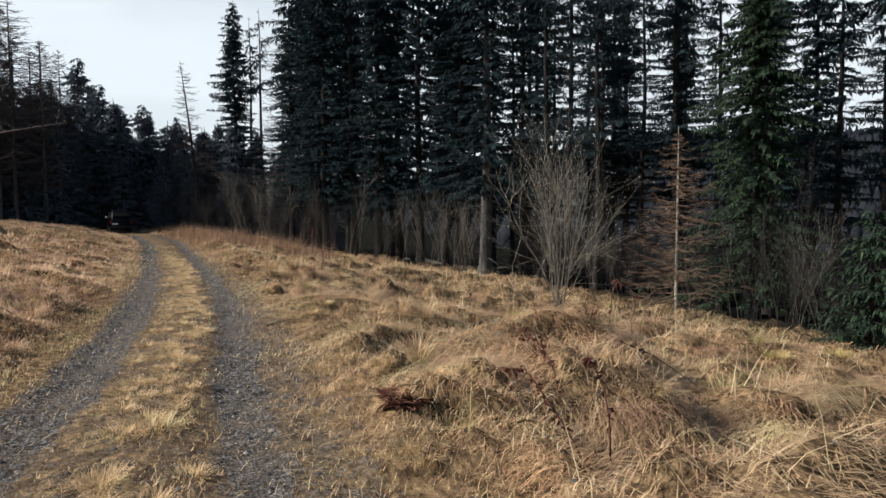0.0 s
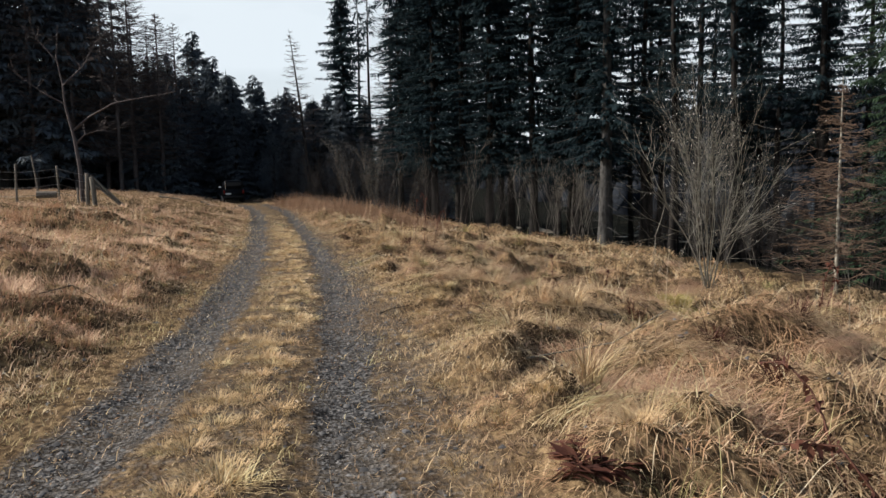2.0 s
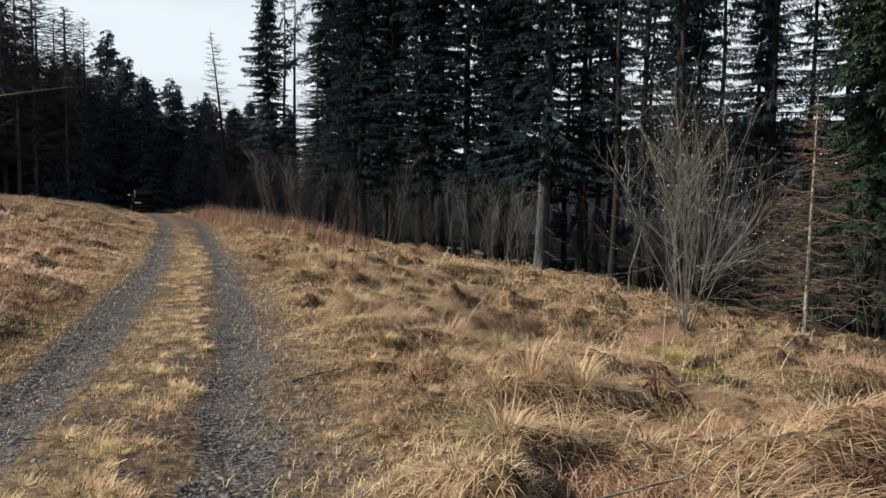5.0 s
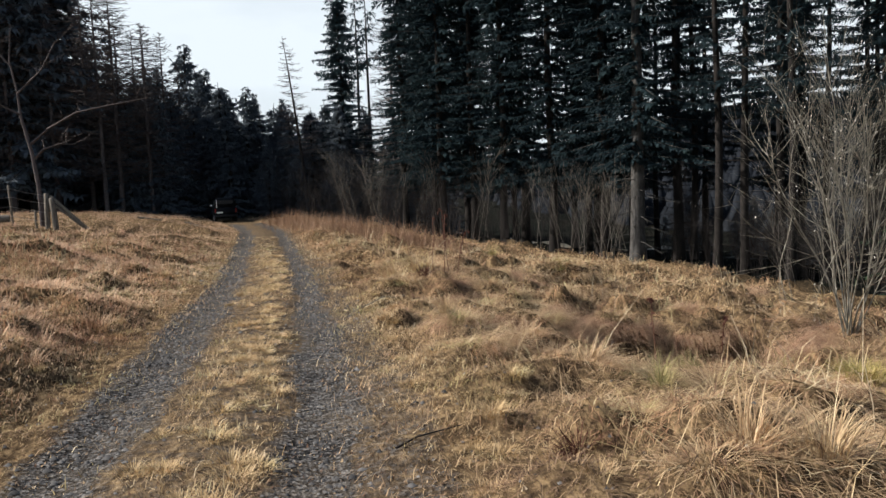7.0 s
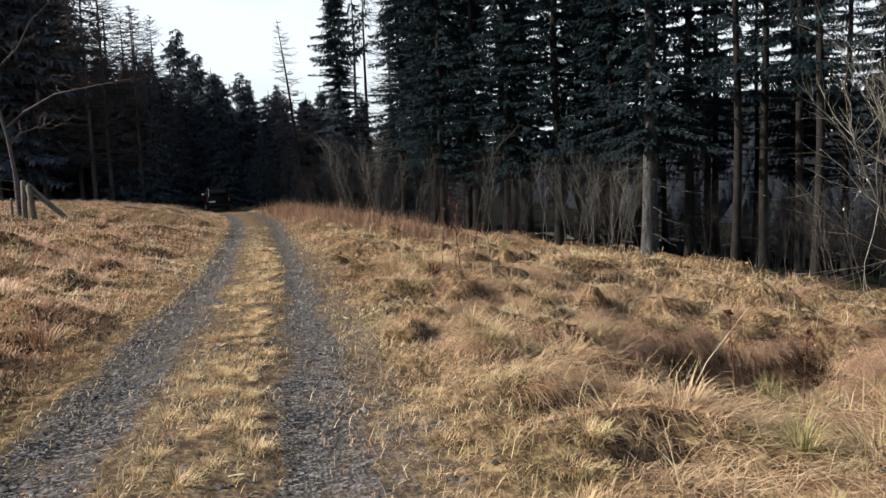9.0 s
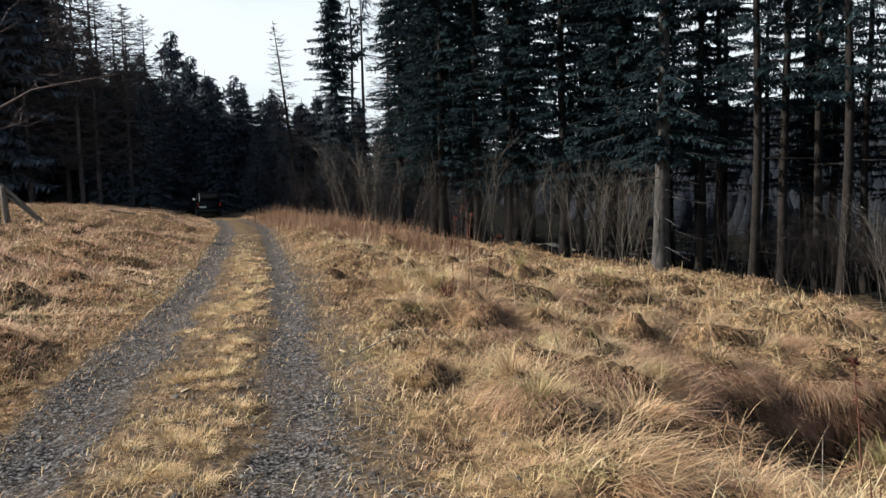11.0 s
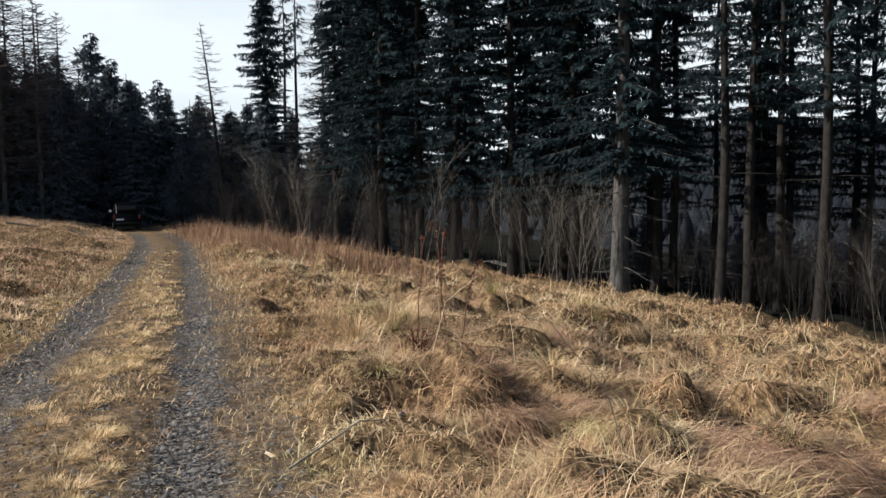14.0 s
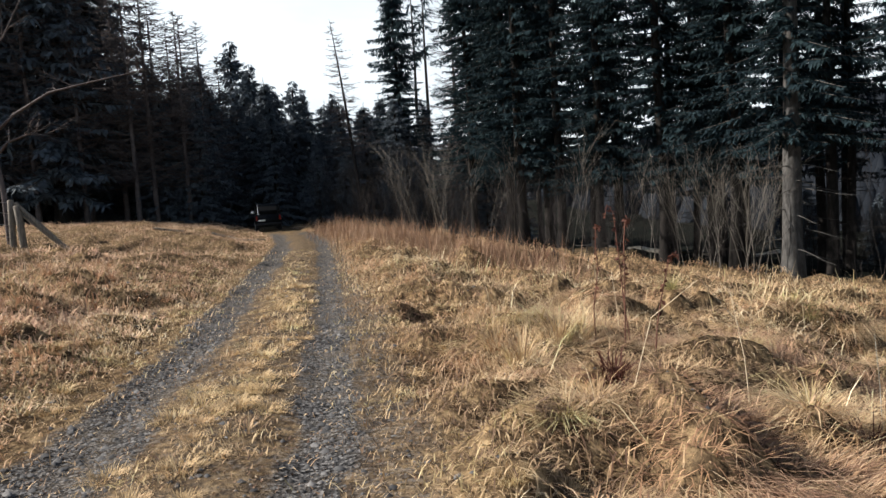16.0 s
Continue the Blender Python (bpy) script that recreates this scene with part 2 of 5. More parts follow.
for a, z in ((th.outputs["Fac"], th_col.inputs["Fac"]), (gv.outputs["Color"], gv_sep.inputs[0]), (gv_sep.outputs[0], gv_col.inputs["Fac"]),
             (gm.outputs["Fac"], g_rng.inputs["Value"]), (g_rng.outputs["Result"], g_mix.inputs["Fac"]), (gv_col.outputs["Color"], g_mix.inputs["Color1"]),
             (edge_n.outputs["Fac"], edge.inputs[0]), (att.outputs["Fac"], edge.inputs[2]), (edge.outputs[0], edge_rng.inputs["Value"]),
             (edge_rng.outputs["Result"], mix1.inputs["Fac"]), (th_col.outputs["Color"], mix1.inputs["Color1"]), (g_mix.outputs["Color"], mix1.inputs["Color2"]),
             (moor_n.outputs["Fac"], moor_shade_col.inputs["Fac"]), (far_shade_att.outputs["Fac"], mix2.inputs["Fac"]), (mix1.outputs["Color"], mix2.inputs["Color1"]),
             (moor_shade_col.outputs["Color"], mix2.inputs["Color2"]), (mix2.outputs["Color"], eb.inputs["Base Color"])):
    et.links.new(a, z)
stony = node(et, "ShaderNodeMath")
stony.operation = "MULTIPLY"
et.links.new(gv.outputs["Distance"], stony.inputs[0])
et.links.new(edge_rng.outputs["Result"], stony.inputs[1])
hgt = node(et, "ShaderNodeMath")
hgt.operation = "ADD"
et.links.new(th.outputs["Fac"], hgt.inputs[0])
et.links.new(stony.outputs[0], hgt.inputs[1])
bump(et, eb, hgt.outputs[0], 0.8, 0.02)

# ---------------------------------------------------------------- mesh helpers
rng = np.random.default_rng(7)


def mesh_of(name, verts, quads=None, tris=None, mats=(), tone=None, smooth=False, split=False):
    """A mesh from arrays of vertices, quads and triangles."""
    me = bpy.data.meshes.new(name)
    quads = np.zeros((0, 4), int) if quads is None else np.asarray(quads, int).reshape(-1, 4)
    tris = np.zeros((0, 3), int) if tris is None else np.asarray(tris, int).reshape(-1, 3)
    me.vertices.add(len(verts))
    me.vertices.foreach_set("co", np.asarray(verts, np.float32).ravel())
    me.loops.add(quads.size + tris.size)
    me.loops.foreach_set("vertex_index", np.concatenate([quads.ravel(), tris.ravel()]).astype(np.int32))
    me.polygons.add(len(quads) + len(tris))
    me.polygons.foreach_set("loop_start", np.concatenate([np.arange(len(quads)) * 4, quads.size + np.arange(len(tris)) * 3]).astype(np.int32))
    if smooth:
        me.polygons.foreach_set("use_smooth", np.ones(len(quads) + len(tris), bool))
    if split:
        me.polygons.foreach_set("material_index", np.concatenate([np.zeros(len(quads)), np.ones(len(tris))]).astype(np.int32))
    me.update(calc_edges=True)
    if tone is not None:
        me.attributes.new("tone", "FLOAT", "POINT").data.foreach_set("value", np.asarray(tone, np.float32))
    for m in mats:
        me.materials.append(m)
    return me


def tubes(paths, sides=3):
    """Vertices and quads of tapered tubes along polylines [(points, radii)]."""
    vs, qs, base = [], [], 0
    ang = np.arange(sides) * 2 * np.pi / sides
    ca, sa = np.cos(ang), np.sin(ang)
    for pts, rad in paths:
        pts = np.asarray(pts, float)
        k = len(pts)
        d = np.gradient(pts, axis=0)
        d /= np.linalg.norm(d, axis=1)[:, None] + 1e-9
        ref = np.array([1.0, 0, 0]) if abs(d[0, 0]) < 0.8 else np.array([0, 1.0, 0])
        a = np.cross(d, ref)
        a /= np.linalg.norm(a, axis=1)[:, None] + 1e-9
        b = np.cross(d, a)
        ring = pts[:, None] + (a[:, None] * ca[None, :, None] + b[:, None] * sa[None, :, None]) * np.asarray(rad)[:, None, None]
        vs.append(ring.reshape(-1, 3))
        i = base + np.arange(k - 1)[:, None] * sides
        j = np.arange(sides)[None]
        n = (j + 1) % sides
        qs.append(np.stack([i + j, i + n, i + sides + n, i + sides + j], -1).reshape(-1, 4))
        base += k * sides
    return np.concatenate(vs), np.concatenate(qs)


def sprigs(pos, way, side, length, width, droop):
    """Small leaf-shaped clumps: two triangles bent along the middle."""
    tip = pos + way * length[:, None]
    tip[:, 2] -= droop * length
    mid = pos * 0.5 + tip * 0.5 + np.array([0, 0, 1.0]) * (length * 0.06)[:, None]
    l, r = mid + side * width[:, None], mid - side * width[:, None]
    v = np.stack([pos, l, tip, r], 1).reshape(-1, 3)
    i = np.arange(len(pos)) * 4
    t = np.concatenate([np.stack([i, i + 1, i + 2], 1), np.stack([i, i + 2, i + 3], 1)])
    return v, t


def part(name, me, parent, label=""):
    ob = new(name, me)
    ob.parent = parent
    if label:
        ob["label"] = label
    return ob


def bm_part(name, bm, mat, parent, label="", smooth=False):
    me = bpy.data.meshes.new(name)
    bm.to_mesh(me)
    bm.free()
    me.materials.append(mat)
    if smooth:
        for p in me.polygons:
            p.use_smooth = True
    return part(name, me, parent, label)


def thing(name, label, category, group="", kind=""):
    return tagged(new(name), label, category, group, kind)


# ---------------------------------------------------------------- the lie of the land
def vn(x, y, seed=0):
    """Value noise, 0 to 1."""
    xi, yi = np.floor(x), np.floor(y)
    fx, fy = x - xi, y - yi
    fx, fy = fx * fx * (3 - 2 * fx), fy * fy * (3 - 2 * fy)

    def h(a, b):
        s = np.sin(a * 127.1 + b * 311.7 + seed * 74.7) * 43758.5453
        return s - np.floor(s)
    return (h(xi, yi) * (1 - fx) + h(xi + 1, yi) * fx) * (1 - fy) + (h(xi, yi + 1) * (1 - fx) + h(xi + 1, yi + 1) * fx) * fy


def smooth(a, b, x):
    t = np.clip((x - a) / (b - a), 0, 1)
    return t * t * (3 - 2 * t)


def track_x(y):
    """The middle of the two wheel tracks."""
    return np.interp(y, [-60, 0, 5, 9, 12, 18, 24, 30, 36, 44, 52, 62, 73, 90, 120], [-4, -0.62, -0.33, -0.06, 0.17, 0.4, 0.48, 0.47, 0.34, 0.26, 0.0, -0.9, -2.4, -5.5, -13])


HUMPS = [(3.6, 6.8, 0.42, 0.9), (4.4, 8.6, 0.3, 0.9), (3.1, 10.7, 0.22, 0.7), (4.1, 19.6, -0.12, 1.0), (3.0, 22.5, -0.25, 0.9), (4.0, 23.9, 0.34, 0.9), (8.6, 14.2, 0.40, 1.3), (5.2, 12.7, 0.1, 0.9), (6.3, 10.0, 0.2, 0.9),
         (2.5, 12.7, 0.12, 0.6), (2.9, 14.0, 0.14, 0.8), (9.2, 17.7, 0.28, 1.0), (7.4, 20.0, -0.4, 1.2), (4.4, 21.2, 0.16, 0.8), (-4.4, 17.0, 0.2, 1.6), (-5.0, 26.0, 0.3, 2.0), (-1.75, 18.0, -0.22, 0.45), (6.2, 15.0, -0.2, 1.2)]
DITCH = ((5.9, 18.0), (7.8, 18.3))


def tussock(x, y):
    """Lumps of old grass, close together on the side of the clearing that falls away."""
    wx, wy = x + 0.5 * vn(x * 1.1, y * 1.1, 71), y + 0.5 * vn(x * 1.1, y * 1.1, 72)
    a = smooth(0.38, 0.74, vn(wx * 1.35, wy * 1.35, 73))
    b = smooth(0.42, 0.75, vn(wx * 2.6, wy * 2.6, 74))
    strong = np.where(x > track_x(y), 0.4 + 0.9 * vn(x * 0.3, y * 0.3, 75), 0.22 + 0.4 * vn(x * 0.4, y * 0.4, 76))
    return strong * (0.36 * a + 0.2 * b - 0.09)


def from_hollow(x, y):
    (ax, ay), (bx, by) = DITCH
    k = np.clip(((x - ax) * (bx - ax) + (y - ay) * (by - ay)) / ((bx - ax) ** 2 + (by - ay) ** 2), 0, 1)
    return np.hypot(x - ax - k * (bx - ax), y - ay - k * (by - ay))


def land(x, y):
    """Height of the ground."""
    x, y = np.asarray(x, float), np.asarray(y, float)
    z = np.interp(y, [-60, 0, 12, 21, 30, 45, 73, 120, 300], [2.0, 0, -0.45, -0.78, -1.08, -1.4, -2.0, -2.9, -6])
    u = x - track_x(y)
    s = np.maximum(0, u - 2.4)
    z = z - 0.155 * np.minimum(s, 26) - 0.05 * np.clip(s - 26, 0, 90)
    s = np.maximum(0, -u - 1.5)
    z = z + 1.35 * np.tanh(0.17 * s / 1.35)
    off = smooth(1.2, 2.6, np.abs(u))
    z = z + off * (0.26 * (vn(x * 0.55, y * 0.55, 3) - 0.5) + 0.2 * (vn(x * 1.4, y * 1.4, 5) - 0.5) + 0.08 * (vn(x * 3.7, y * 3.7, 8) - 0.5))
    z = z + off * tussock(x, y)
    z = z - 0.05 * np.exp(-(((np.abs(u) - 0.78) / 0.26) ** 2)) + 0.03 * np.exp(-((u / 0.35) ** 2)) + 0.02 * (vn(x * 6, y * 6, 2) - 0.5)
    for hx, hy, hh, hr in HUMPS:
        z = z + hh * np.exp(-((x - hx) ** 2 + (y - hy) ** 2) / hr ** 2)
    d = from_hollow(x, y)
    z = z - 0.85 * np.exp(-((d / 1.25) ** 6)) + 0.22 * np.exp(-((x - 4.35) ** 2 / 0.16 + (y - 18.3) ** 2 / 0.9)) - 0.6 * np.exp(-((x - 6.0) ** 2 + (y - 17.0) ** 2) / 3.8) - 0.3 * np.exp(-((x - 5.0) ** 2 + (y - 14.9) ** 2) / 1.4) - tussock(x, y) * off * np.exp(-((d / 1.2) ** 4))
    r = np.hypot(x - 5, y - 20)
    z = z + smooth(110, 420, r) * (20 + 12 * vn(x * 0.008, y * 0.008, 4)) * smooth(0.1, 0.6, (x - 5) / (r + 1)) + smooth(150, 500, r) * 10
    return z


def ground_at(x, y):
    return float(land(x, y))


def axis(fine0, fine1, step, lo, hi):
    a = list(np.arange(fine0, fine1, step))
    g, p = step, fine1
    while p < hi:
        a.append(p)
        g *= 1.1
        p += g
    a.append(hi)
    g, p, left = step, fine0, []
    while p > lo:
        g *= 1.13
        p -= g
        left.append(max(p, lo))
    return np.array(left[::-1] + a)


gx, gy = axis(-6, 13, 0.12, -1500, 1500), axis(3, 30, 0.14, -600, 2500)
GX, GY = np.meshgrid(gx, gy)
GZ = land(GX, GY)
nx = len(gx)
idx = (np.arange(len(gy) - 1)[:, None] * nx + np.arange(nx - 1)[None]).ravel()
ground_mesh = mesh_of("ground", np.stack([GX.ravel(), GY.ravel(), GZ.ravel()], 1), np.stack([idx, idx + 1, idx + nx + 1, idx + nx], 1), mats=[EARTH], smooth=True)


def gravel_share(x, y):
    u = x - track_x(y)
    wob = 0.2 * (vn(x * 1.3, y * 0.6, 11) - 0.5) + 0.16 * (vn(x * 3.1, y * 2.3, 12) - 0.5)
    left = np.exp(-(((u + 0.8 + wob) / 0.37) ** 4))
    right = np.exp(-(((u - 0.84 + wob) / 0.28) ** 4))
    spill = 0.38 * np.exp(-(((u - 0.15) / 1.3) ** 6))
    shoulder = 0.47 * np.exp(-(((u - 1.3 + wob) / 0.4) ** 4))
    return np.clip(np.maximum(np.maximum(left, right), np.maximum(spill, shoulder)) * smooth(75, 60, y), 0, 1)


ground_mesh.attributes.new("gravel", "FLOAT", "POINT").data.foreach_set("value", gravel_share(GX, GY).ravel().astype(np.float32))
# far moor, and the floor under the trees darkened in colour for their shade
far_tree_shade = np.maximum(smooth(60, 110, np.hypot(GX - 3, GY - 15)), smooth(16, 21, GX - track_x(GY) + np.where(GY > 40, (GY - 40) * 0.45, 0)))
ground_mesh.attributes.new("moor", "FLOAT", "POINT").data.foreach_set("value", far_tree_shade.ravel().astype(np.float32))
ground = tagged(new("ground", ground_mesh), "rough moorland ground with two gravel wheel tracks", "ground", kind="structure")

# ---------------------------------------------------------------- grass
EYE_LINE = np.array([[0.0, 0.0], [1.7, 15.5]])


def from_walk(x, y):
    """Distance from the line walked."""
    a, b = EYE_LINE
    k = np.clip(((x - a[0]) * (b[0] - a[0]) + (y - a[1]) * (b[1] - a[1])) / np.sum((b - a) ** 2), 0, 1)
    return np.hypot(x - a[0] - k * (b[0] - a[0]), y - a[1] - k * (b[1] - a[1]))


def blades(name, label, mat, x, y, length, width, rise, turn, bend, tone):
    """One object of many bent blades; rise: slope angle of a blade, turn: its heading, radians."""
    n = len(x)
    root = np.stack([x, y, land(x, y) - 0.01], 1)
    out = np.stack([np.cos(turn), np.sin(turn), np.zeros(n)], 1)
    side = np.stack([-np.sin(turn), np.cos(turn), np.zeros(n)], 1)
    up = np.array([0, 0, 1.0])
    mid = root + out * (np.cos(rise) * length * 0.5)[:, None] + up * (np.sin(rise) * length * 0.5)[:, None]
    late = rise - bend
    tip = mid + out * (np.cos(late) * length * 0.5)[:, None] + up * (np.sin(late) * length * 0.5)[:, None]
    floor_z = land(tip[:, 0], tip[:, 1]) + 0.012
    tip[:, 2] = np.maximum(tip[:, 2], floor_z)
    w = width[:, None] * 0.5
    v = np.stack([root - side * w, root + side * w, mid + side * w * 0.8, mid - side * w * 0.8, tip], 1).reshape(-1, 3)
    i = np.arange(n) * 5
    me = mesh_of(name, v, np.stack([i, i + 1, i + 2, i + 3], 1), np.stack([i + 3, i + 2, i + 4], 1), [mat], np.repeat(tone, 5))
    return tagged(new(name, me), label, "grass", kind="stuff")


def scatter(n, x0, x1, y0, y1, keep):
    x, y = rng.uniform(x0, x1, n), rng.uniform(y0, y1, n)
    m = rng.random(n) < keep(x, y)
    return x[m], y[m]


def field_turn(x, y):
    """The way that the grass lies: combed by wind, and hanging down from the lumps."""
    a = 2 * np.pi * vn(x * 0.35, y * 0.35, 21) + 1.6 * vn(x * 1.3, y * 1.3, 23)
    e = 0.12
    sx, sy = (land(x + e, y) - land(x - e, y)) / (2 * e), (land(x, y + e) - land(x, y - e)) / (2 * e)
    return np.arctan2(0.3 * np.sin(a) - sy, 0.3 * np.cos(a) - sx)


def forest_edge(x, y):
    """Below 0 in the open, above 0 under the trees at the far side of the clearing."""
    u = x - track_x(y)
    line = np.interp(y, [0, 10, 20, 30, 38, 45, 52, 60, 70], [12.5, 13.5, 15.0, 16.5, 16.0, 12.0, 8.0, 4.5, 2.0])
    return u - line


def lush(x, y):
    """How long the grass grows: short on the sunny mound before the hollow and close to the verge."""
    return (1 - 0.55 * np.exp(-((x - 6.2) ** 2 / 3.2 + (y - 13.6) ** 2 / 5.0))) * (1 - 0.5 * np.exp(-((x - 5.3) ** 2 / 1.4 + (y - 16.5) ** 2 / 2.0))) * (0.6 + 0.4 * smooth(1.8, 3.4, np.abs(x - track_x(y))))


# 1: long matted grass over all the open ground but the track
def long_keep(x, y):
    u = np.abs(x - track_x(y))
    d = from_walk(x, y)
    return smooth(1.25, 2.3, u) * np.clip(1.15 - d / 17, 0.1, 1) * (0.42 + 0.64 * smooth(0.25, 0.6, vn(x * 1.7, y * 1.7, 31))) * (forest_edge(x, y) < 0.5) * (1 - np.exp(-((from_hollow(x, y) / 1.3) ** 4)))


def long_grass(n, x0, x1, y0, y1, keep, name, label, mat, lo, hi, wide, rise0, rise1, tone_shift=0.0):
    x, y = scatter(n, x0, x1, y0, y1, keep)
    d = from_walk(x, y)
    k = len(x)
    big = vn(x * 0.8, y * 0.8, 41)
    length = rng.uniform(lo, hi, k) * (0.55 + 0.75 * big) * lush(x, y)
    turn = field_turn(x, y) + rng.normal(0, 0.55, k)
    blades(name, label, mat, x, y, length, wide * rng.uniform(0.6, 1.4, k) * (1 + d / 7), rng.uniform(rise0, rise1, k), turn, rng.uniform(0.2, 1.3, k),
           np.clip(rng.normal(0.5, 0.22, k) + tone_shift, 0, 1))


long_grass(600000, -1, 15, 2.5, 34, lambda x, y: long_keep(x, y) * (x - track_x(y) > 0), "grass_slope", "long matted straw-coloured dead grass beside the track", STRAW, 0.13, 0.40, 0.005, -0.3, 0.5, -0.12)
long_grass(250000, -10, 1, 4, 40, lambda x, y: long_keep(x, y) * (x - track_x(y) < 0), "grass_bank", "reddish dead moor grass on the bank by the track", RUSSET, 0.12, 0.34, 0.0062, 0.2, 1.25, 0.05)
# loose pale stalks that stick out of it
x, y = scatter(70000, -7, 14, 3, 34, lambda x, y: smooth(1.9, 3.0, np.abs(x - track_x(y))) * (forest_edge(x, y) < 0) * (0.15 + 0.85 * (vn(x * 0.7, y * 0.7, 33) > 0.5)))
k = len(x)
blades("grass_stalks", "loose pale dry grass stalks standing out of the sward", STRAW, x, y, rng.uniform(0.2, 0.6, k), 0.0042 * rng.uniform(0.7, 1.3, k) * (1 + from_walk(x, y) / 9),
       rng.uniform(0.0, 0.6, k) + 0.8 * (rng.random(k) < 0.1), rng.uniform(0, 6.28, k), rng.uniform(0.0, 0.7, k), np.clip(rng.normal(0.8, 0.16, k), 0, 1))


# 2: short grass on the verges and the strip between the wheel tracks
def short_keep(x, y):
    u = x - track_x(y)
    bare = gravel_share(x, y)
    middle = np.exp(-(((u - 0.1) / 0.44) ** 4)) * (0.06 + 1.1 * smooth(0.42, 0.62, vn(x * 2.6, y * 2.6, 51)))
    verge = smooth(1.15, 1.6, np.abs(u)) * smooth(3.4, 2.0, np.abs(u))
    thin = 0.05 * bare + 0.4 * np.exp(-(((np.abs(u) - 1.25) / 0.22) ** 2))
    return np.clip(np.maximum(np.maximum(middle, verge), thin) * np.clip(1.1 - from_walk(x, y) / 26, 0.15, 1), 0, 1)


x, y = scatter(340000, -4, 5, 2.5, 46, short_keep)
k = len(x)
d = from_walk(x, y)
blades("grass_verge", "short yellow dead grass on the verges and between wheel tracks", STRAW, x, y, rng.uniform(0.04, 0.13, k) * (0.7 + 0.7 * vn(x * 1.7, y * 1.7, 53)), 0.0045 * rng.uniform(0.6, 1.5, k) * (1 + d / 7),
       rng.uniform(0.15, 1.2, k), rng.uniform(0, 2 * np.pi, k), rng.uniform(0, 1.0, k), np.clip(rng.normal(0.55, 0.2, k), 0, 1))

# 3: the far end of the clearing
def far_keep(x, y):
    u = np.abs(x - track_x(y))
    return smooth(1.1, 1.5, u) * (forest_edge(x, y) < 1.0) * (0.5 + 0.5 * vn(x * 0.9, y * 0.9, 61))


for nm, lab, m, lo_x, hi_x, sgn in (("grass_far", "pale dead grass at the far end of the clearing", STRAW, -3, 20, 1), ("grass_far_bank", "tawny dead grass on the far bank", RUSSET, -22, 2, -1)):
    x, y = scatter(150000 if sgn > 0 else 80000, lo_x, hi_x, 30, 76, lambda x, y: far_keep(x, y) * (sgn * (x - track_x(y)) > 0))
    k = len(x)
    blades(nm, lab, m, x, y, rng.uniform(0.12, 0.36, k), rng.uniform(0.007, 0.016, k), rng.uniform(0.15, 1.15, k), rng.uniform(0, 6.28, k), rng.uniform(0.1, 0.9, k), np.clip(rng.normal(0.55, 0.2, k), 0, 1))

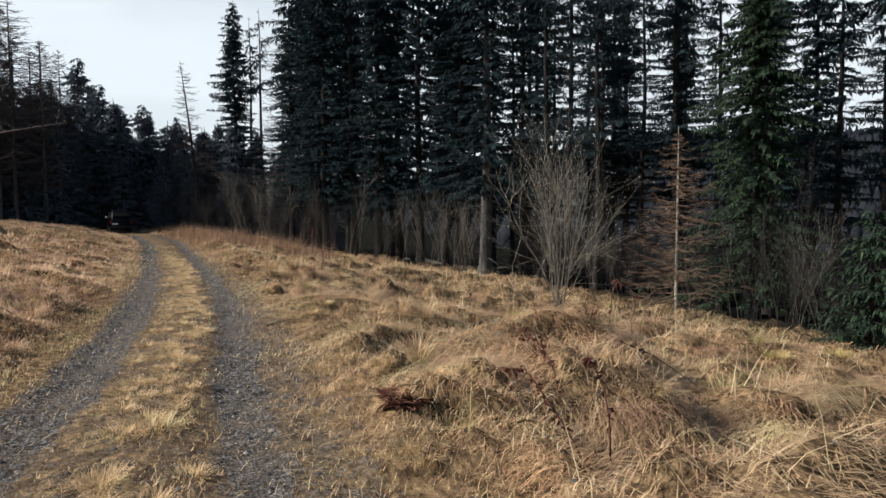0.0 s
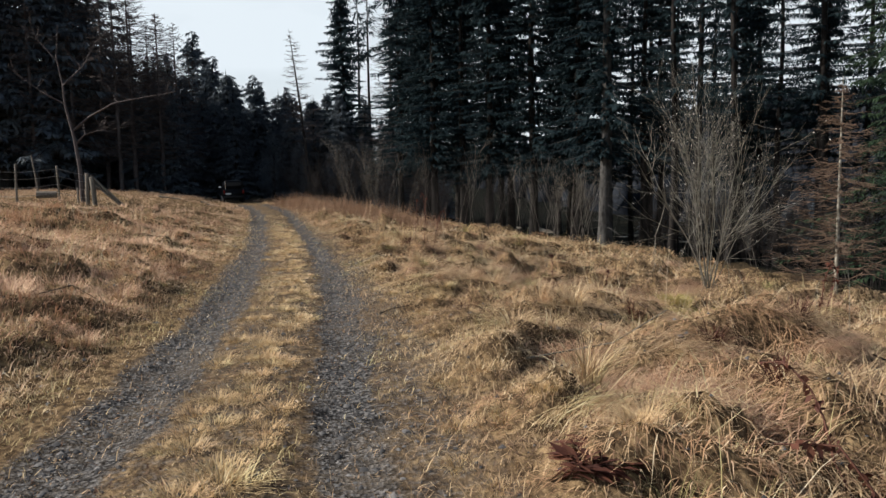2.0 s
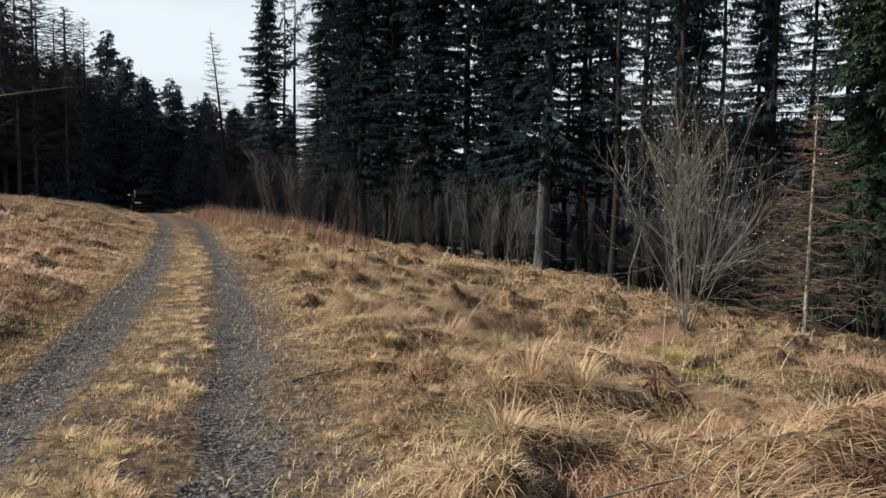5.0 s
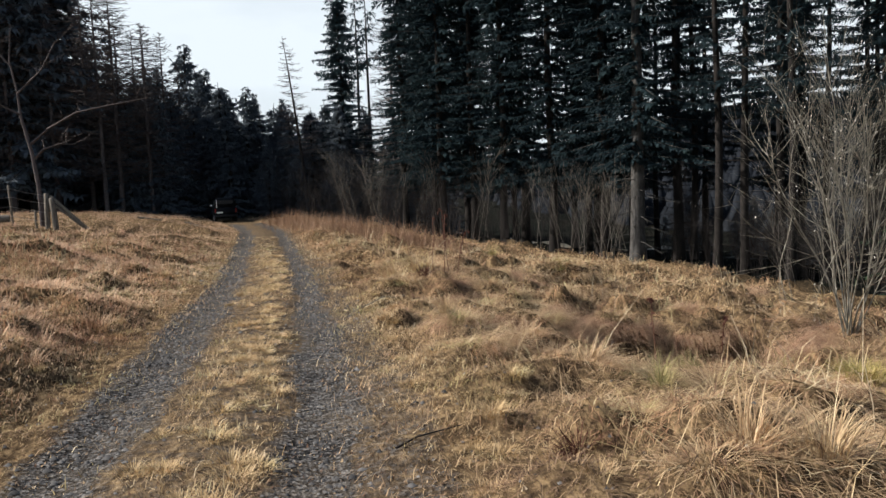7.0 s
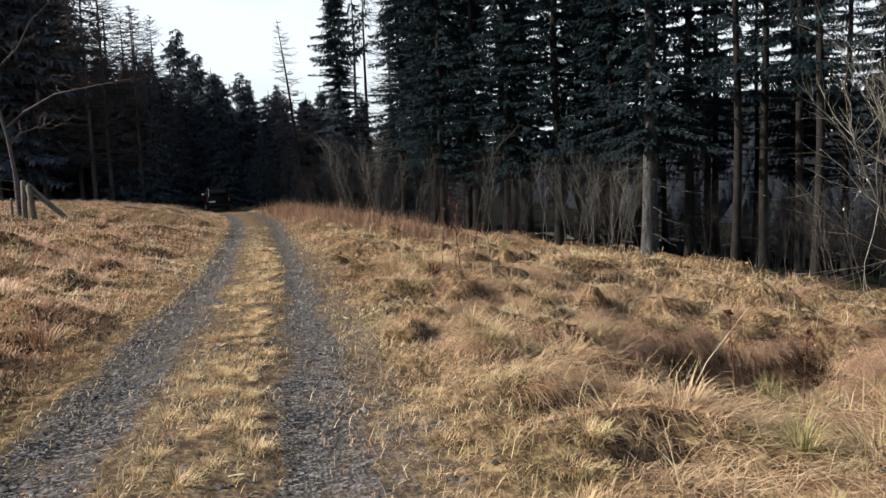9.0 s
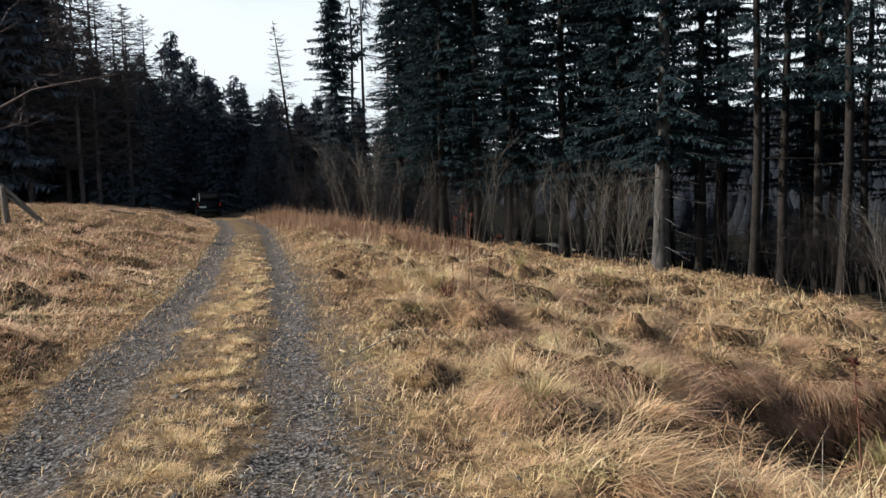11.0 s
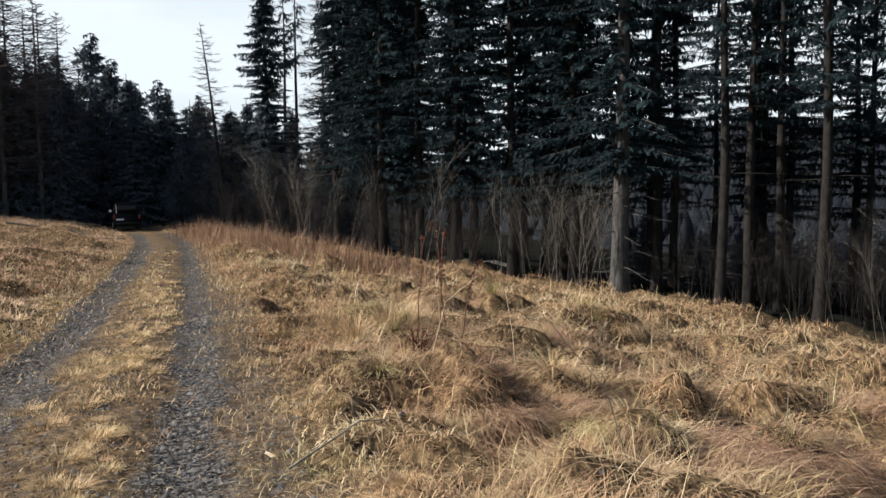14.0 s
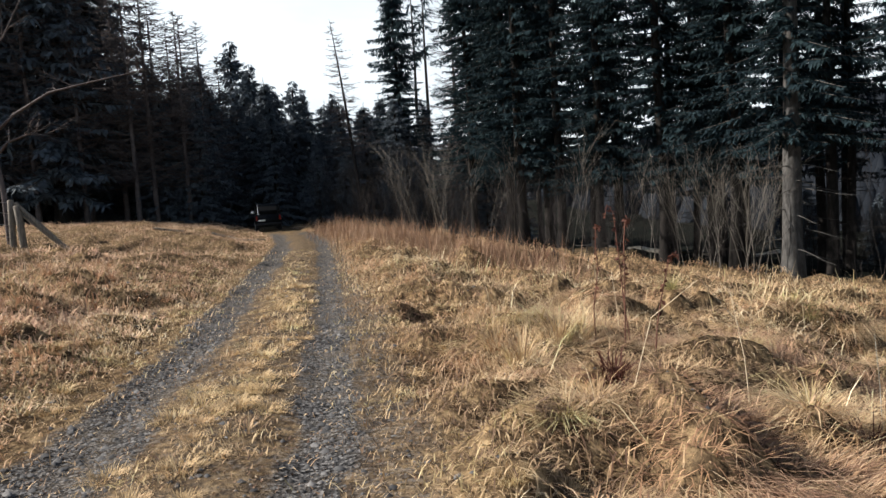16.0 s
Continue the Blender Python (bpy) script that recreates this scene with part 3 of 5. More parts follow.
# ---------------------------------------------------------------- trees
def conifer_meshes(seed, height, crown, radius, trunk, needle, bark, step=0.36, per=6, sprig=0.36, droop=0.35, gap=0.0, dead=True, slim=0.13, reach=0.55, thick=3.6):
    """Meshes (trunk, limbs, foliage) of one conifer: crown: height of its lowest green branch; gap: share of missing branches."""
    r = np.random.default_rng(seed)
    zs = np.linspace(0, height, 14)
    sway = np.stack([0.06 * np.sin(zs * 0.5 + seed), 0.06 * np.cos(zs * 0.37 + seed), zs], 1)
    sway[0, 2] = -0.25
    rad = trunk * (1 - zs / height) ** 0.8 + 0.012
    rad[0] *= 1.35
    tv, tq = tubes([(sway, rad)], 9)
    limbs, pos, way, side, ln = [], [], [], [], []
    z = 1.2 if dead else 0.3
    while z < height - 0.3:
        live = z > crown + r.normal(0, 0.4)
        n = per if live else max(2, per - 3)
        a0 = r.uniform(0, 6.28)
        for j in range(n):
            if r.random() < gap * (1 if live else 1.4) or (not live and not dead):
                continue
            a = a0 + j * 6.28 / n + r.normal(0, 0.25)
            share = (height - z) / max(height - crown, 1)
            L = radius * (min(1.0, share) ** reach) * r.uniform(0.4, 1.15) * (0.86 + 0.3 * math.sin(2 * a + 0.8 * z + seed)) if live else radius * r.uniform(0.25, 0.75)
            h = np.array([math.cos(a), math.sin(a), 0])
            s = np.linspace(0, 1, 5)
            sag = droop * L * r.uniform(0.6, 1.3)
            zz = z + r.uniform(-0.32, 0.32) + 0.12 * L * s - sag * s ** 1.6 + 0.25 * sag * np.maximum(0, s - 0.7) * 3
            pts = np.array([0.0, 0, 0]) + h * (L * s)[:, None]
            pts[:, :2] += np.stack([np.interp(z, zs, sway[:, 0]) * np.ones(5), np.interp(z, zs, sway[:, 1]) * np.ones(5)], 1)
            pts[:, 2] = zz
            limbs.append((pts[[0, 2, 4]] if live else pts, np.linspace(0.022, 0.004, 3 if live else 5) * (0.6 + L * 0.3)))
            if not live:
                for q in range(4):
                    f = r.uniform(0.3, 0.95)
                    p = pts[0] * (1 - f) + pts[-1] * f
                    p[2] = np.interp(f, s, zz)
                    e = p + np.array([r.normal(0, 0.3), r.normal(0, 0.3), r.uniform(-0.35, 0.1)]) * 0.8
                    limbs.append((np.array([p, e]), np.array([0.007, 0.003])))
                continue
            fine = min(sprig if z < 15 else sprig * 1.5, 0.4 * L + 0.15)
            m = max(6, int(L / fine * thick))
            f = np.sort(r.uniform(0.12, 1.0, 2 * m))
            p = np.stack([np.interp(f, s, pts[:, i]) for i in range(3)], 1)
            sg = np.where(np.arange(2 * m) % 2 == 0, 1, -1)
            spread = r.uniform(0.5, 1.25, 2 * m) * sg
            d = np.stack([np.cos(a + spread), np.sin(a + spread), r.normal(-0.22, 0.42, 2 * m)], 1)
            pos.append(p)
            way.append(d)
            sd = np.cross(d, np.array([0, 0, 1.0])) + r.normal(0, 0.35, (2 * m, 3))
            side.append(sd / (np.linalg.norm(sd, axis=1)[:, None] + 1e-6))
            ln.append(fine * r.uniform(0.6, 1.4, 2 * m) * (1.1 - 0.4 * f))
        z += step * r.uniform(0.75, 1.25) * (1.0 if live else 1.5)
    lv, lq = tubes(limbs, 3)
    pos, way, side, ln = np.concatenate(pos), np.concatenate(way), np.concatenate(side), np.concatenate(ln)
    fv, ft = sprigs(pos, way, side, ln, ln * slim, 0.35)
    tone = np.repeat(np.clip(r.normal(0.5, 0.2, len(pos)), 0, 1), 4)
    return (mesh_of("trunk", tv, tq, mats=[bark], smooth=True),
            mesh_of("crown", np.concatenate([lv, fv]), lq, ft + len(lv), [bark, needle], np.concatenate([np.full(len(lv), 0.5), tone]), split=True))


def bare_larch_meshes(seed, height, radius, trunk, bark, twig, first=1.5, step=0.3, lean=0.0, twigs=7, crook=0.0, thick=1.0, power=0.6):
    """Meshes (trunk, branches) of a leafless larch."""
    r = np.random.default_rng(seed)
    zs = np.linspace(0, height, 12)
    line = np.stack([lean * (zs / height) ** 1.4 * height + crook * np.sin(zs), crook * np.cos(zs * 0.7), zs], 1)
    line[0, 2] = -0.2
    tv, tq = tubes([(line, trunk * (1 - zs / height) ** 0.8 + 0.01)], 8)
    limbs = []
    z = first
    while z < height - 0.2:
        for j in range(4):
            a = r.uniform(0, 6.28)
            L = radius * ((height - z) / height) ** power * r.uniform(0.45, 1.1)
            s = np.linspace(0, 1, 4)
            x0, y0 = np.interp(z, zs, line[:, 0]), np.interp(z, zs, line[:, 1])
            pts = np.stack([x0 + np.cos(a) * L * s, y0 + np.sin(a) * L * s, z + r.uniform(-0.5, 0.12) * L * s + 0.3 * L * s ** 2.5], 1) + r.normal(0, 0.03, (4, 3)) * s[:, None]
            limbs.append((pts, np.linspace(0.02, 0.005, 4) * (0.5 + L * 0.25) * thick))
            for q in range(twigs):
                f = r.uniform(0.2, 1.0)
                p = np.array([np.interp(f, s, pts[:, i]) for i in range(3)])
                b = a + r.choice([-1, 1]) * r.uniform(0.4, 1.2)
                l2 = L * r.uniform(0.12, 0.4)
                e = p + np.array([math.cos(b) * l2, math.sin(b) * l2, r.uniform(-0.35, 0.12) * l2])
                limbs.append((np.array([p, (p + e) / 2 + r.normal(0, 0.02, 3), e]), np.array([0.008, 0.006, 0.003]) * thick))
        z += step * r.uniform(0.7, 1.3)
    lv, lq = tubes(limbs, 3)
    return mesh_of("trunk", tv, tq, mats=[bark], smooth=True), mesh_of("crown", lv, lq, mats=[twig])


def grow(r, out, p, d, length, radius, level, spread, up, kids, segs=4, jitter=0.1, thin=0.5):
    """Adds a branch and its side branches to out."""
    pts = [p]
    q, e = p.copy(), d.copy()
    for _ in range(segs):
        e = e + r.normal(0, jitter, 3) + np.array([0, 0, up])
        e /= np.linalg.norm(e)
        q = q + e * length / segs
        pts.append(q.copy())
    pts = np.array(pts)
    out.append((pts, radius * np.linspace(1, 0.35, segs + 1)))
    if level == 0:
        return
    for _ in range(kids[0]):
        f = r.uniform(0.25, 1.0)
        b = np.array([np.interp(f * segs, np.arange(segs + 1), pts[:, i]) for i in range(3)])
        t = pts[min(segs, int(f * segs) + 1)] - pts[int(f * segs) if int(f * segs) < segs else segs - 1]
        t = t / (np.linalg.norm(t) + 1e-9) + r.normal(0, spread, 3)
        t /= np.linalg.norm(t)
        grow(r, out, b, t, length * r.uniform(0.3, 0.62) * (1.15 - 0.5 * f), radius * thin, level - 1, spread, up, kids[1:], max(2, segs - 1), jitter, thin)


def shrub(owner, seed, stems, height, flare, mat, kids=(7, 4), radius=0.022, up=0.06, spread=0.42, base=0.15, jitter=0.09, thin=0.5, lift=0.04):
    """Adds the stems of a bush to its thing, each with its own twigs; gives back the twig ends."""
    ends = []
    r = np.random.default_rng(seed)
    for _ in range(stems):
        out = []
        a = r.uniform(0, 6.28)
        lean = abs(r.normal(0, flare)) + lift
        d = np.array([math.cos(a) * lean, math.sin(a) * lean, 1.0])
        d /= np.linalg.norm(d)
        p = np.array([math.cos(a) * base * r.random(), math.sin(a) * base * r.random(), -0.1])
        grow(r, out, p, d, height * r.uniform(0.6, 1.05), radius * r.uniform(0.6, 1.2), len(kids), spread, up, kids, 5, jitter, thin)
        v, q = tubes(out, 3)
        part("stem", mesh_of("stem", v, q, mats=[mat]), owner)
        ends += [pts[-1] for pts, rad in out if len(pts) == 4]
    return np.array(ends)


def plant(proto, spots, turn_seed=5):
    """Copies of a thing at spots (x, y, scale); the prototype takes the first."""
    r = random.Random(turn_seed)
    for i, (x, y, s) in enumerate(spots):
        m = Matrix.Translation((x, y, ground_at(x, y))) @ Matrix.Rotation(r.uniform(0, 6.28), 4, "Z")
        proto.scale = (s, s, s * r.uniform(0.94, 1.06))
        if i == 0:
            keep = proto
            first = m
        else:
            copy_thing(proto, m)
    x, y, s = spots[0]
    keep.scale = (s, s, s)
    keep.matrix_basis = first @ Matrix.Diagonal((s, s, s, 1))


def tree(name, label, group, meshes, names):
    t = thing(name, label, "tree", group)
    for me, nm in zip(meshes, names):
        part(nm, me, t)
    return t


CON = ("trunk", "crown")
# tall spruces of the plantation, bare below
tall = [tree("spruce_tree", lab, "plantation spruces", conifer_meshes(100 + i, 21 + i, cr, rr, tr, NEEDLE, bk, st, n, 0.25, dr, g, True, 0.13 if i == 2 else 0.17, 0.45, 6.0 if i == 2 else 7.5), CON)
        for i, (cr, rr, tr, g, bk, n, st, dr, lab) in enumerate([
            (5.0, 3.3, 0.36, 0.15, BARK, 7, 0.4, 0.34, "tall dark spruce with a stout grey bare trunk"), (5.0, 3.3, 0.24, 0.28, BARK_SHADED, 6, 0.5, 0.2, "tall dark spruce with drooping branches"),
            (7.8, 3.1, 0.19, 0.37, BARK_SHADED, 6, 0.46, 0.16, "slender spruce with dead twigs on a bare trunk"), (3.6, 3.7, 0.26, 0.14, BARK_SHADED, 7, 0.44, 0.3, "dense dark spruce with low hanging branches")])]
plant(tall[0], [(17.4, 42.5, 1.0)], 1)
plant(tall[1], [(21.5, 46.6, 1.0), (12.6, 55.0, 1.0), (15.2, 57.8, 1.0), (24.5, 52, 1.0), (30, 50, 1), (27, 31, 1.0), (33, 27, 1), (19, 68, 1), (36, 36, 1), (30, 19.5, 1), (26, 62, 1), (31.5, 52.5, 1.05), (38, 45, 1.0), (28.5, 56, 1.0), (34.5, 48.5, 1.0), (29.5, 47.5, 1.0)], 2)
plant(tall[2], [(19.2, 38.6, 0.95), (23.0, 47.5, 1.0), (21.0, 39.4, 1.0), (24.6, 42.2, 1.0), (19.8, 34.4, 0.9), (26, 37, 1.0), (28.5, 44, 1.0), (31, 40, 1), (29, 34.5, 1), (33, 46, 1), (36, 42, 1.05), (25.5, 57, 1),
                (35, 32, 1), (39, 29, 1), (30, 24, 1), (36, 22, 1), (22, 60, 1.05), (32, 57, 1), (40, 36, 1), (23.5, 33.5, 1)], 3)
plant(tall[3], [(16.0, 50.5, 1.0), (17.9, 47.6, 1.0), (11.0, 56.5, 0.95),  (19.0, 51.0, 0.95), (13.8, 52.5, 0.9), (11.2, 60.0, 1.0), (14.2, 63.5, 1.05), (17.5, 60.5, 1.1), (21, 56, 1), (13.0, 68, 1.0), (17, 73, 1), (24, 68, 1.05), (10.2, 66, 0.9), (12.5, 73, 1), (40, 42, 1)], 4)

# green spruces with branches to the ground
green = tree("spruce_tree", "dense green spruce with branches nearly to the ground", "", conifer_meshes(210, 17, 0.8, 4.2, 0.26, NEEDLE_GREEN, BARK_SHADED, 0.27, 9, 0.24, 0.42, 0.03, False, 0.17, 0.6, 5.0), CON)
plant(green, [(24.0, 28.6, 1.0)], 5)
small = tree("young_spruce", "young green spruce at the edge of the clearing", "", conifer_meshes(220, 3.4, 0.2, 1.3, 0.06, NEEDLE_GREEN, BARK_SHADED, 0.16, 8, 0.18, 0.2, 0.05, False), CON)
plant(small, [(13.9, 13.0, 1.0)], 6)

# the tiered fir at the end of the plantation, with two bare trunks beside it
fir = tree("fir_tree", "tall blue-green fir with tiered drooping branches", "", conifer_meshes(231, 26.5, 3.0, 4.9, 0.3, NEEDLE, BARK_SHADED, 0.42, 9, 0.26, 0.2, 0.04, False, 0.17, 0.7, 7.0), CON)
plant(fir, [(8.3, 93.5, 1.0)], 7)
pole = tree("spruce_tree", "slender spruce with a bare trunk and thin crown", "slender spruces", conifer_meshes(241, 26, 17, 2.2, 0.24, NEEDLE, BARK_SHADED, 0.6, 4, 0.6, 0.3, 0.35), CON)
plant(pole, [(10.6, 98.4, 1.0), (11.7, 98.2, 1.02), (16, 92, 1.0), (19, 84, 1)], 8)

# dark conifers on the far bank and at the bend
dark = [tree("conifer_tree", "dark conifer crowded at the edge of the wood", "far conifers", conifer_meshes(300 + i, h, 0.3, rr, 0.25, NEEDLE_HAZED, BARK_SHADED, 0.42, 9, 0.34, 0.35, 0.02, False, 0.19, 0.68, 6.5), CON)
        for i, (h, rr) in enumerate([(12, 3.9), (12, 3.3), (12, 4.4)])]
rr = random.Random(11)
mass = [[(-9.6, 119, 1.85), (-14.5, 96, 1.2)], [(-5.2, 120, 1.45), (-3.2, 95, 0.8)], [(-7.0, 97, 1.0)]]
taken = [(x, y) for m in mass for x, y, s in m]


def crowd(n, x_of, y0, y1, low, gap):
    """Conifers at least gap apart; x_of(y): the span that they fill; low: how high their tops stand over the horizon, degrees."""
    for _ in range(n * 12):
        y = rr.uniform(y0, y1)
        x = rr.uniform(*x_of(y))
        if min(math.hypot(x - a, y - b) for a, b in taken) < gap:
            continue
        rise = float(np.interp(math.degrees(math.atan2(x, y)), [-27, -14, -9, -6, -3.5, 0, 5, 9], low))
        tall_m = (math.tan(radians(rise)) * math.hypot(x, y) + 2.6) * rr.uniform(0.82, 1.08)
        mass[rr.randrange(3)].append((x, y, tall_m / 12))
        taken.append((x, y))
        n -= 1
        if n == 0:
            return


HIGH = [7.5, 7.2, 7.2, 7.1, 6.8, 6.2, 5.8, 5.6]
crowd(30, lambda y: (float(track_x(y)) - 9.5 - (78 - y) * 0.25, float(track_x(y)) - 4.4 - (80 - y) * 0.2), 82, 98, [0.75 * h for h in HIGH], 2.3)
crowd(22, lambda y: (-30, float(track_x(y)) - 7 - (78 - y) * 0.2), 84, 108, HIGH, 3.2)
crowd(32, lambda y: (-8, 18), 88, 104, HIGH, 2.6)
crowd(11, lambda y: (-28, 24), 104, 126, [1.05 * h for h in HIGH], 3.4)
crowd(12, lambda y: (float(track_x(y)) + 4.2, 17), 72, 90, [0.5 * h for h in HIGH], 2.2)
# young trees that close the view under the plantation
for _ in range(90):
    mass[rr.randrange(3)].append((rr.uniform(33, 66), rr.uniform(30, 76), rr.uniform(0.22, 0.42)))
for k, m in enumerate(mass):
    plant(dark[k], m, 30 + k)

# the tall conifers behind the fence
stout = tree("conifer_tree", "tall dark conifer with a grey lower trunk", "conifers behind the fence", conifer_meshes(330, 16, 1.3, 4.3, 0.26, NEEDLE_HAZED, BARK_SHADED, 0.36, 9, 0.34, 0.36, 0.03, True, 0.2, 0.7, 6.5), CON)
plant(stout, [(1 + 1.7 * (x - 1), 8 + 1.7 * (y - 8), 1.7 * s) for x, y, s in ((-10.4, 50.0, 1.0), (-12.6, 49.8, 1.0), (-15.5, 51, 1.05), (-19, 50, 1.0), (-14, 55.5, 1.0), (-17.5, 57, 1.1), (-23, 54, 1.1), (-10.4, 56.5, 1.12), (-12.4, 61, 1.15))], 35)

# leafless larches
larch = [tree("larch_tree", "tall grey leafless larch among conifers", "bare larches", bare_larch_meshes(400 + i, h, rr, 0.2, TWIG_FAR, TWIG_FAR, 3.0, 0.26, 0, 13, 0.0, 1.9, 0.42), CON) for i, (h, rr) in enumerate([(20, 3.6), (17, 3.1)])]
plant(larch[0], [(-13.0, 80, 1.0), (-11.9, 81, 1.03), (11.3, 78.1, 1.0), (14, 80, 1.05), (-16.5, 79, 0.95)], 12)
plant(larch[1], [(-9.6, 82, 0.98), (-8.3, 84, 0.92), (-18, 86, 1.1), (-1.5, 112, 0.75), (-11, 86, 1.0), (-14.6, 83, 1.1), (5.0, 100, 0.7), (-10.6, 90, 1.05), (-12.9, 89, 1.15), (-16.8, 90, 1.2), (-7.6, 90, 0.85), (-19.5, 78, 1.1)], 13)
leaning = tree("larch_tree", "leaning leafless larch at the bend of the track", "", bare_larch_meshes(420, 16.2, 3.0, 0.17, TWIG, TWIG_FAR, 6, 0.3, -0.09, 11, 0.0, 1.6, 0.55), CON)
leaning.location = (3.7, 79, ground_at(3.7, 79))
brown = tree("dead_larch", "small dead brown larch with drooping twiggy branches", "", bare_larch_meshes(430, 6.1, 2.3, 0.055, TWIG_PALE, TWIG_BROWN, 0.5, 0.13, 0.0, 16, 0.0, 1.0, 0.7), CON)
plant(brown, [(15.4, 21.8, 1.0)], 15)

# ---------------------------------------------------------------- shrubs and saplings
sallow = thing("sallow_bush", "leafless many-stemmed bush with twigs coloured pale as if sunlit", "bush")
ends = shrub(sallow, 503, 14, 4.2, 0.17, TWIG_PALE, (12, 8), 0.0165, 0.08, 0.5, 0.1, 0.13, 0.36, 0.07)
r = np.random.default_rng(502)
ends = ends[r.random(len(ends)) < 0.3]
k = len(ends)
way = r.normal(0, 0.5, (k, 3)) + np.array([0, 0, 1.0])
side = np.cross(way, r.normal(0, 1, (k, 3)))
fv, ft = sprigs(ends, way / np.linalg.norm(way, axis=1)[:, None], side / np.linalg.norm(side, axis=1)[:, None], r.uniform(0.02, 0.04, k), np.full(k, 0.008), 0.0)
tagged(part("catkins", mesh_of("catkins", fv, None, ft, [CATKIN]), sallow), "small white catkins at the twig ends", kind="stuff")
sallow.location = (9.1, 17.6, ground_at(9.1, 17.6))

sap = []
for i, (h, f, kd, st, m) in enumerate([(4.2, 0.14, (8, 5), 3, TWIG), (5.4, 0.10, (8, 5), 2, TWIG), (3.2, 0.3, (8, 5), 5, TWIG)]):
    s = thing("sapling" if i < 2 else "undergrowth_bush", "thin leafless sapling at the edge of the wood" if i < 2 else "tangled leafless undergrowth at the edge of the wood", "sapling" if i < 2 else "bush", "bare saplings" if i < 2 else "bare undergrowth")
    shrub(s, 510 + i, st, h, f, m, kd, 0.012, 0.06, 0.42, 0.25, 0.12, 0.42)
    sap.append(s)
rr = random.Random(3)
spots = [[], [], []]
edge_u = lambda yy: float(np.interp(yy, [0, 10, 20, 30, 38, 45, 52, 60, 70], [12.5, 13.5, 15.0, 16.5, 16.0, 12.0, 8.0, 4.5, 2.0]))
for _ in range(6000):
    if sum(map(len, spots)) >= 185:
        break
    yy = rr.uniform(17, 80)
    xx = float(track_x(yy)) + edge_u(yy) + rr.uniform(0.4, 1.0) ** 2 * 8.0 + 0.3
    if math.hypot(xx - 15.4, yy - 21.8) < 1.2 or math.hypot(xx - 17.4, yy - 42.5) < 1.4 or (xx < 17 and 20 < yy < 41 and rr.random() < 0.6):
        continue
    spots[rr.choice([0, 0, 1, 2, 2])].append((xx, yy, rr.uniform(0.7, 1.15)))
for _ in range(80):
    spots[2].append((rr.uniform(21, 46), rr.uniform(30, 66), rr.uniform(0.8, 1.5)))
spots[2] += [(7.6, 38.5, 0.9), (8.3, 40.2, 1.0), (6.9, 41.5, 0.85), (9.6, 41.8, 1.05), (6.0, 44.5, 0.9), (7.6, 43.4, 1.1)]
for s, sp in zip(sap, spots):
    plant(s, sp, 21)

pale = thing("sapling", "thin leafless sapling with pale bark", "sapling", "pale saplings")
shrub(pale, 530, 2, 4.6, 0.05, TWIG_GREY, (9, 5), 0.014, 0.07, 0.4, 0.25, 0.11, 0.42)
plant(pale, [(19.6, 24.2, 1.0), (21.2, 23.0, 0.95), (19.0, 20.6, 1.0), (17.3, 23.5, 0.7), (12.4, 23.8, 0.6), (18.9, 33.0, 0.85), (13.8, 46.3, 1.0), (14.8, 46.0, 1.0), (18.6, 19.0, 0.8), (19.2, 31.4, 0.75)] +
      [(float(track_x(yy)) + edge_u(yy) + rr.uniform(0.5, 3.5), yy, rr.uniform(0.8, 1.25)) for yy in [rr.uniform(41, 60) for _ in range(26)]], 22)

# ---------------------------------------------------------------- tussocks, stalks and litter
def tussock_mesh(name, seed, count, length, width, mat, r0=0.12, low=0.3, high=1.45, tone=0.5):
    """A fountain of arching blades about one root."""
    r = np.random.default_rng(seed)
    a = r.uniform(0, 6.28, count)
    rise = r.uniform(low, high, count)
    ln = length * r.uniform(0.5, 1.15, count)
    root = np.stack([np.cos(a) * r0 * r.random(count), np.sin(a) * r0 * r.random(count), np.full(count, -0.04)], 1)
    vs = [None] * 4
    p, ang = root, rise.copy()
    side = np.stack([-np.sin(a), np.cos(a), np.zeros(count)], 1)
    for i in range(4):
        vs[i] = p
        step = ln / 3
        p = p + np.stack([np.cos(a) * np.cos(ang), np.sin(a) * np.cos(ang), np.sin(ang)], 1) * step[:, None]
        p[:, 2] = np.maximum(p[:, 2], 0.01)
        ang = ang - r.uniform(0.15, 0.75, count)
    w = width * r.uniform(0.6, 1.3, count)[:, None] / 2
    v = np.stack([vs[0] - side * w, vs[0] + side * w, vs[1] + side * w, vs[1] - side * w, vs[2] + side * w * 0.7, vs[2] - side * w * 0.7, vs[3]], 1).reshape(-1, 3)
    i = np.arange(count) * 7
    q = np.concatenate([np.stack([i, i + 1, i + 2, i + 3], 1), np.stack([i + 3, i + 2, i + 4, i + 5], 1)])
    t = np.stack([i + 5, i + 4, i + 6], 1)
    return mesh_of(name, v, q, t, [mat], np.repeat(np.clip(r.normal(tone, 0.22, count), 0, 1), 7))


def set_down(ob, x, y, s=1.0, turn=0.0, dz=0.0):
    ob.location, ob.rotation_euler, ob.scale = (x, y, ground_at(x, y) + dz), (0, 0, turn), (s, s, s)
    return ob


def scatter_meshes(name, meshes, label, category, group, spots, seed):
    r = random.Random(seed)
    for x, y, s in spots:
        set_down(tagged(new(name, r.choice(meshes)), label, category, group), x, y, s, r.uniform(0, 6.28))


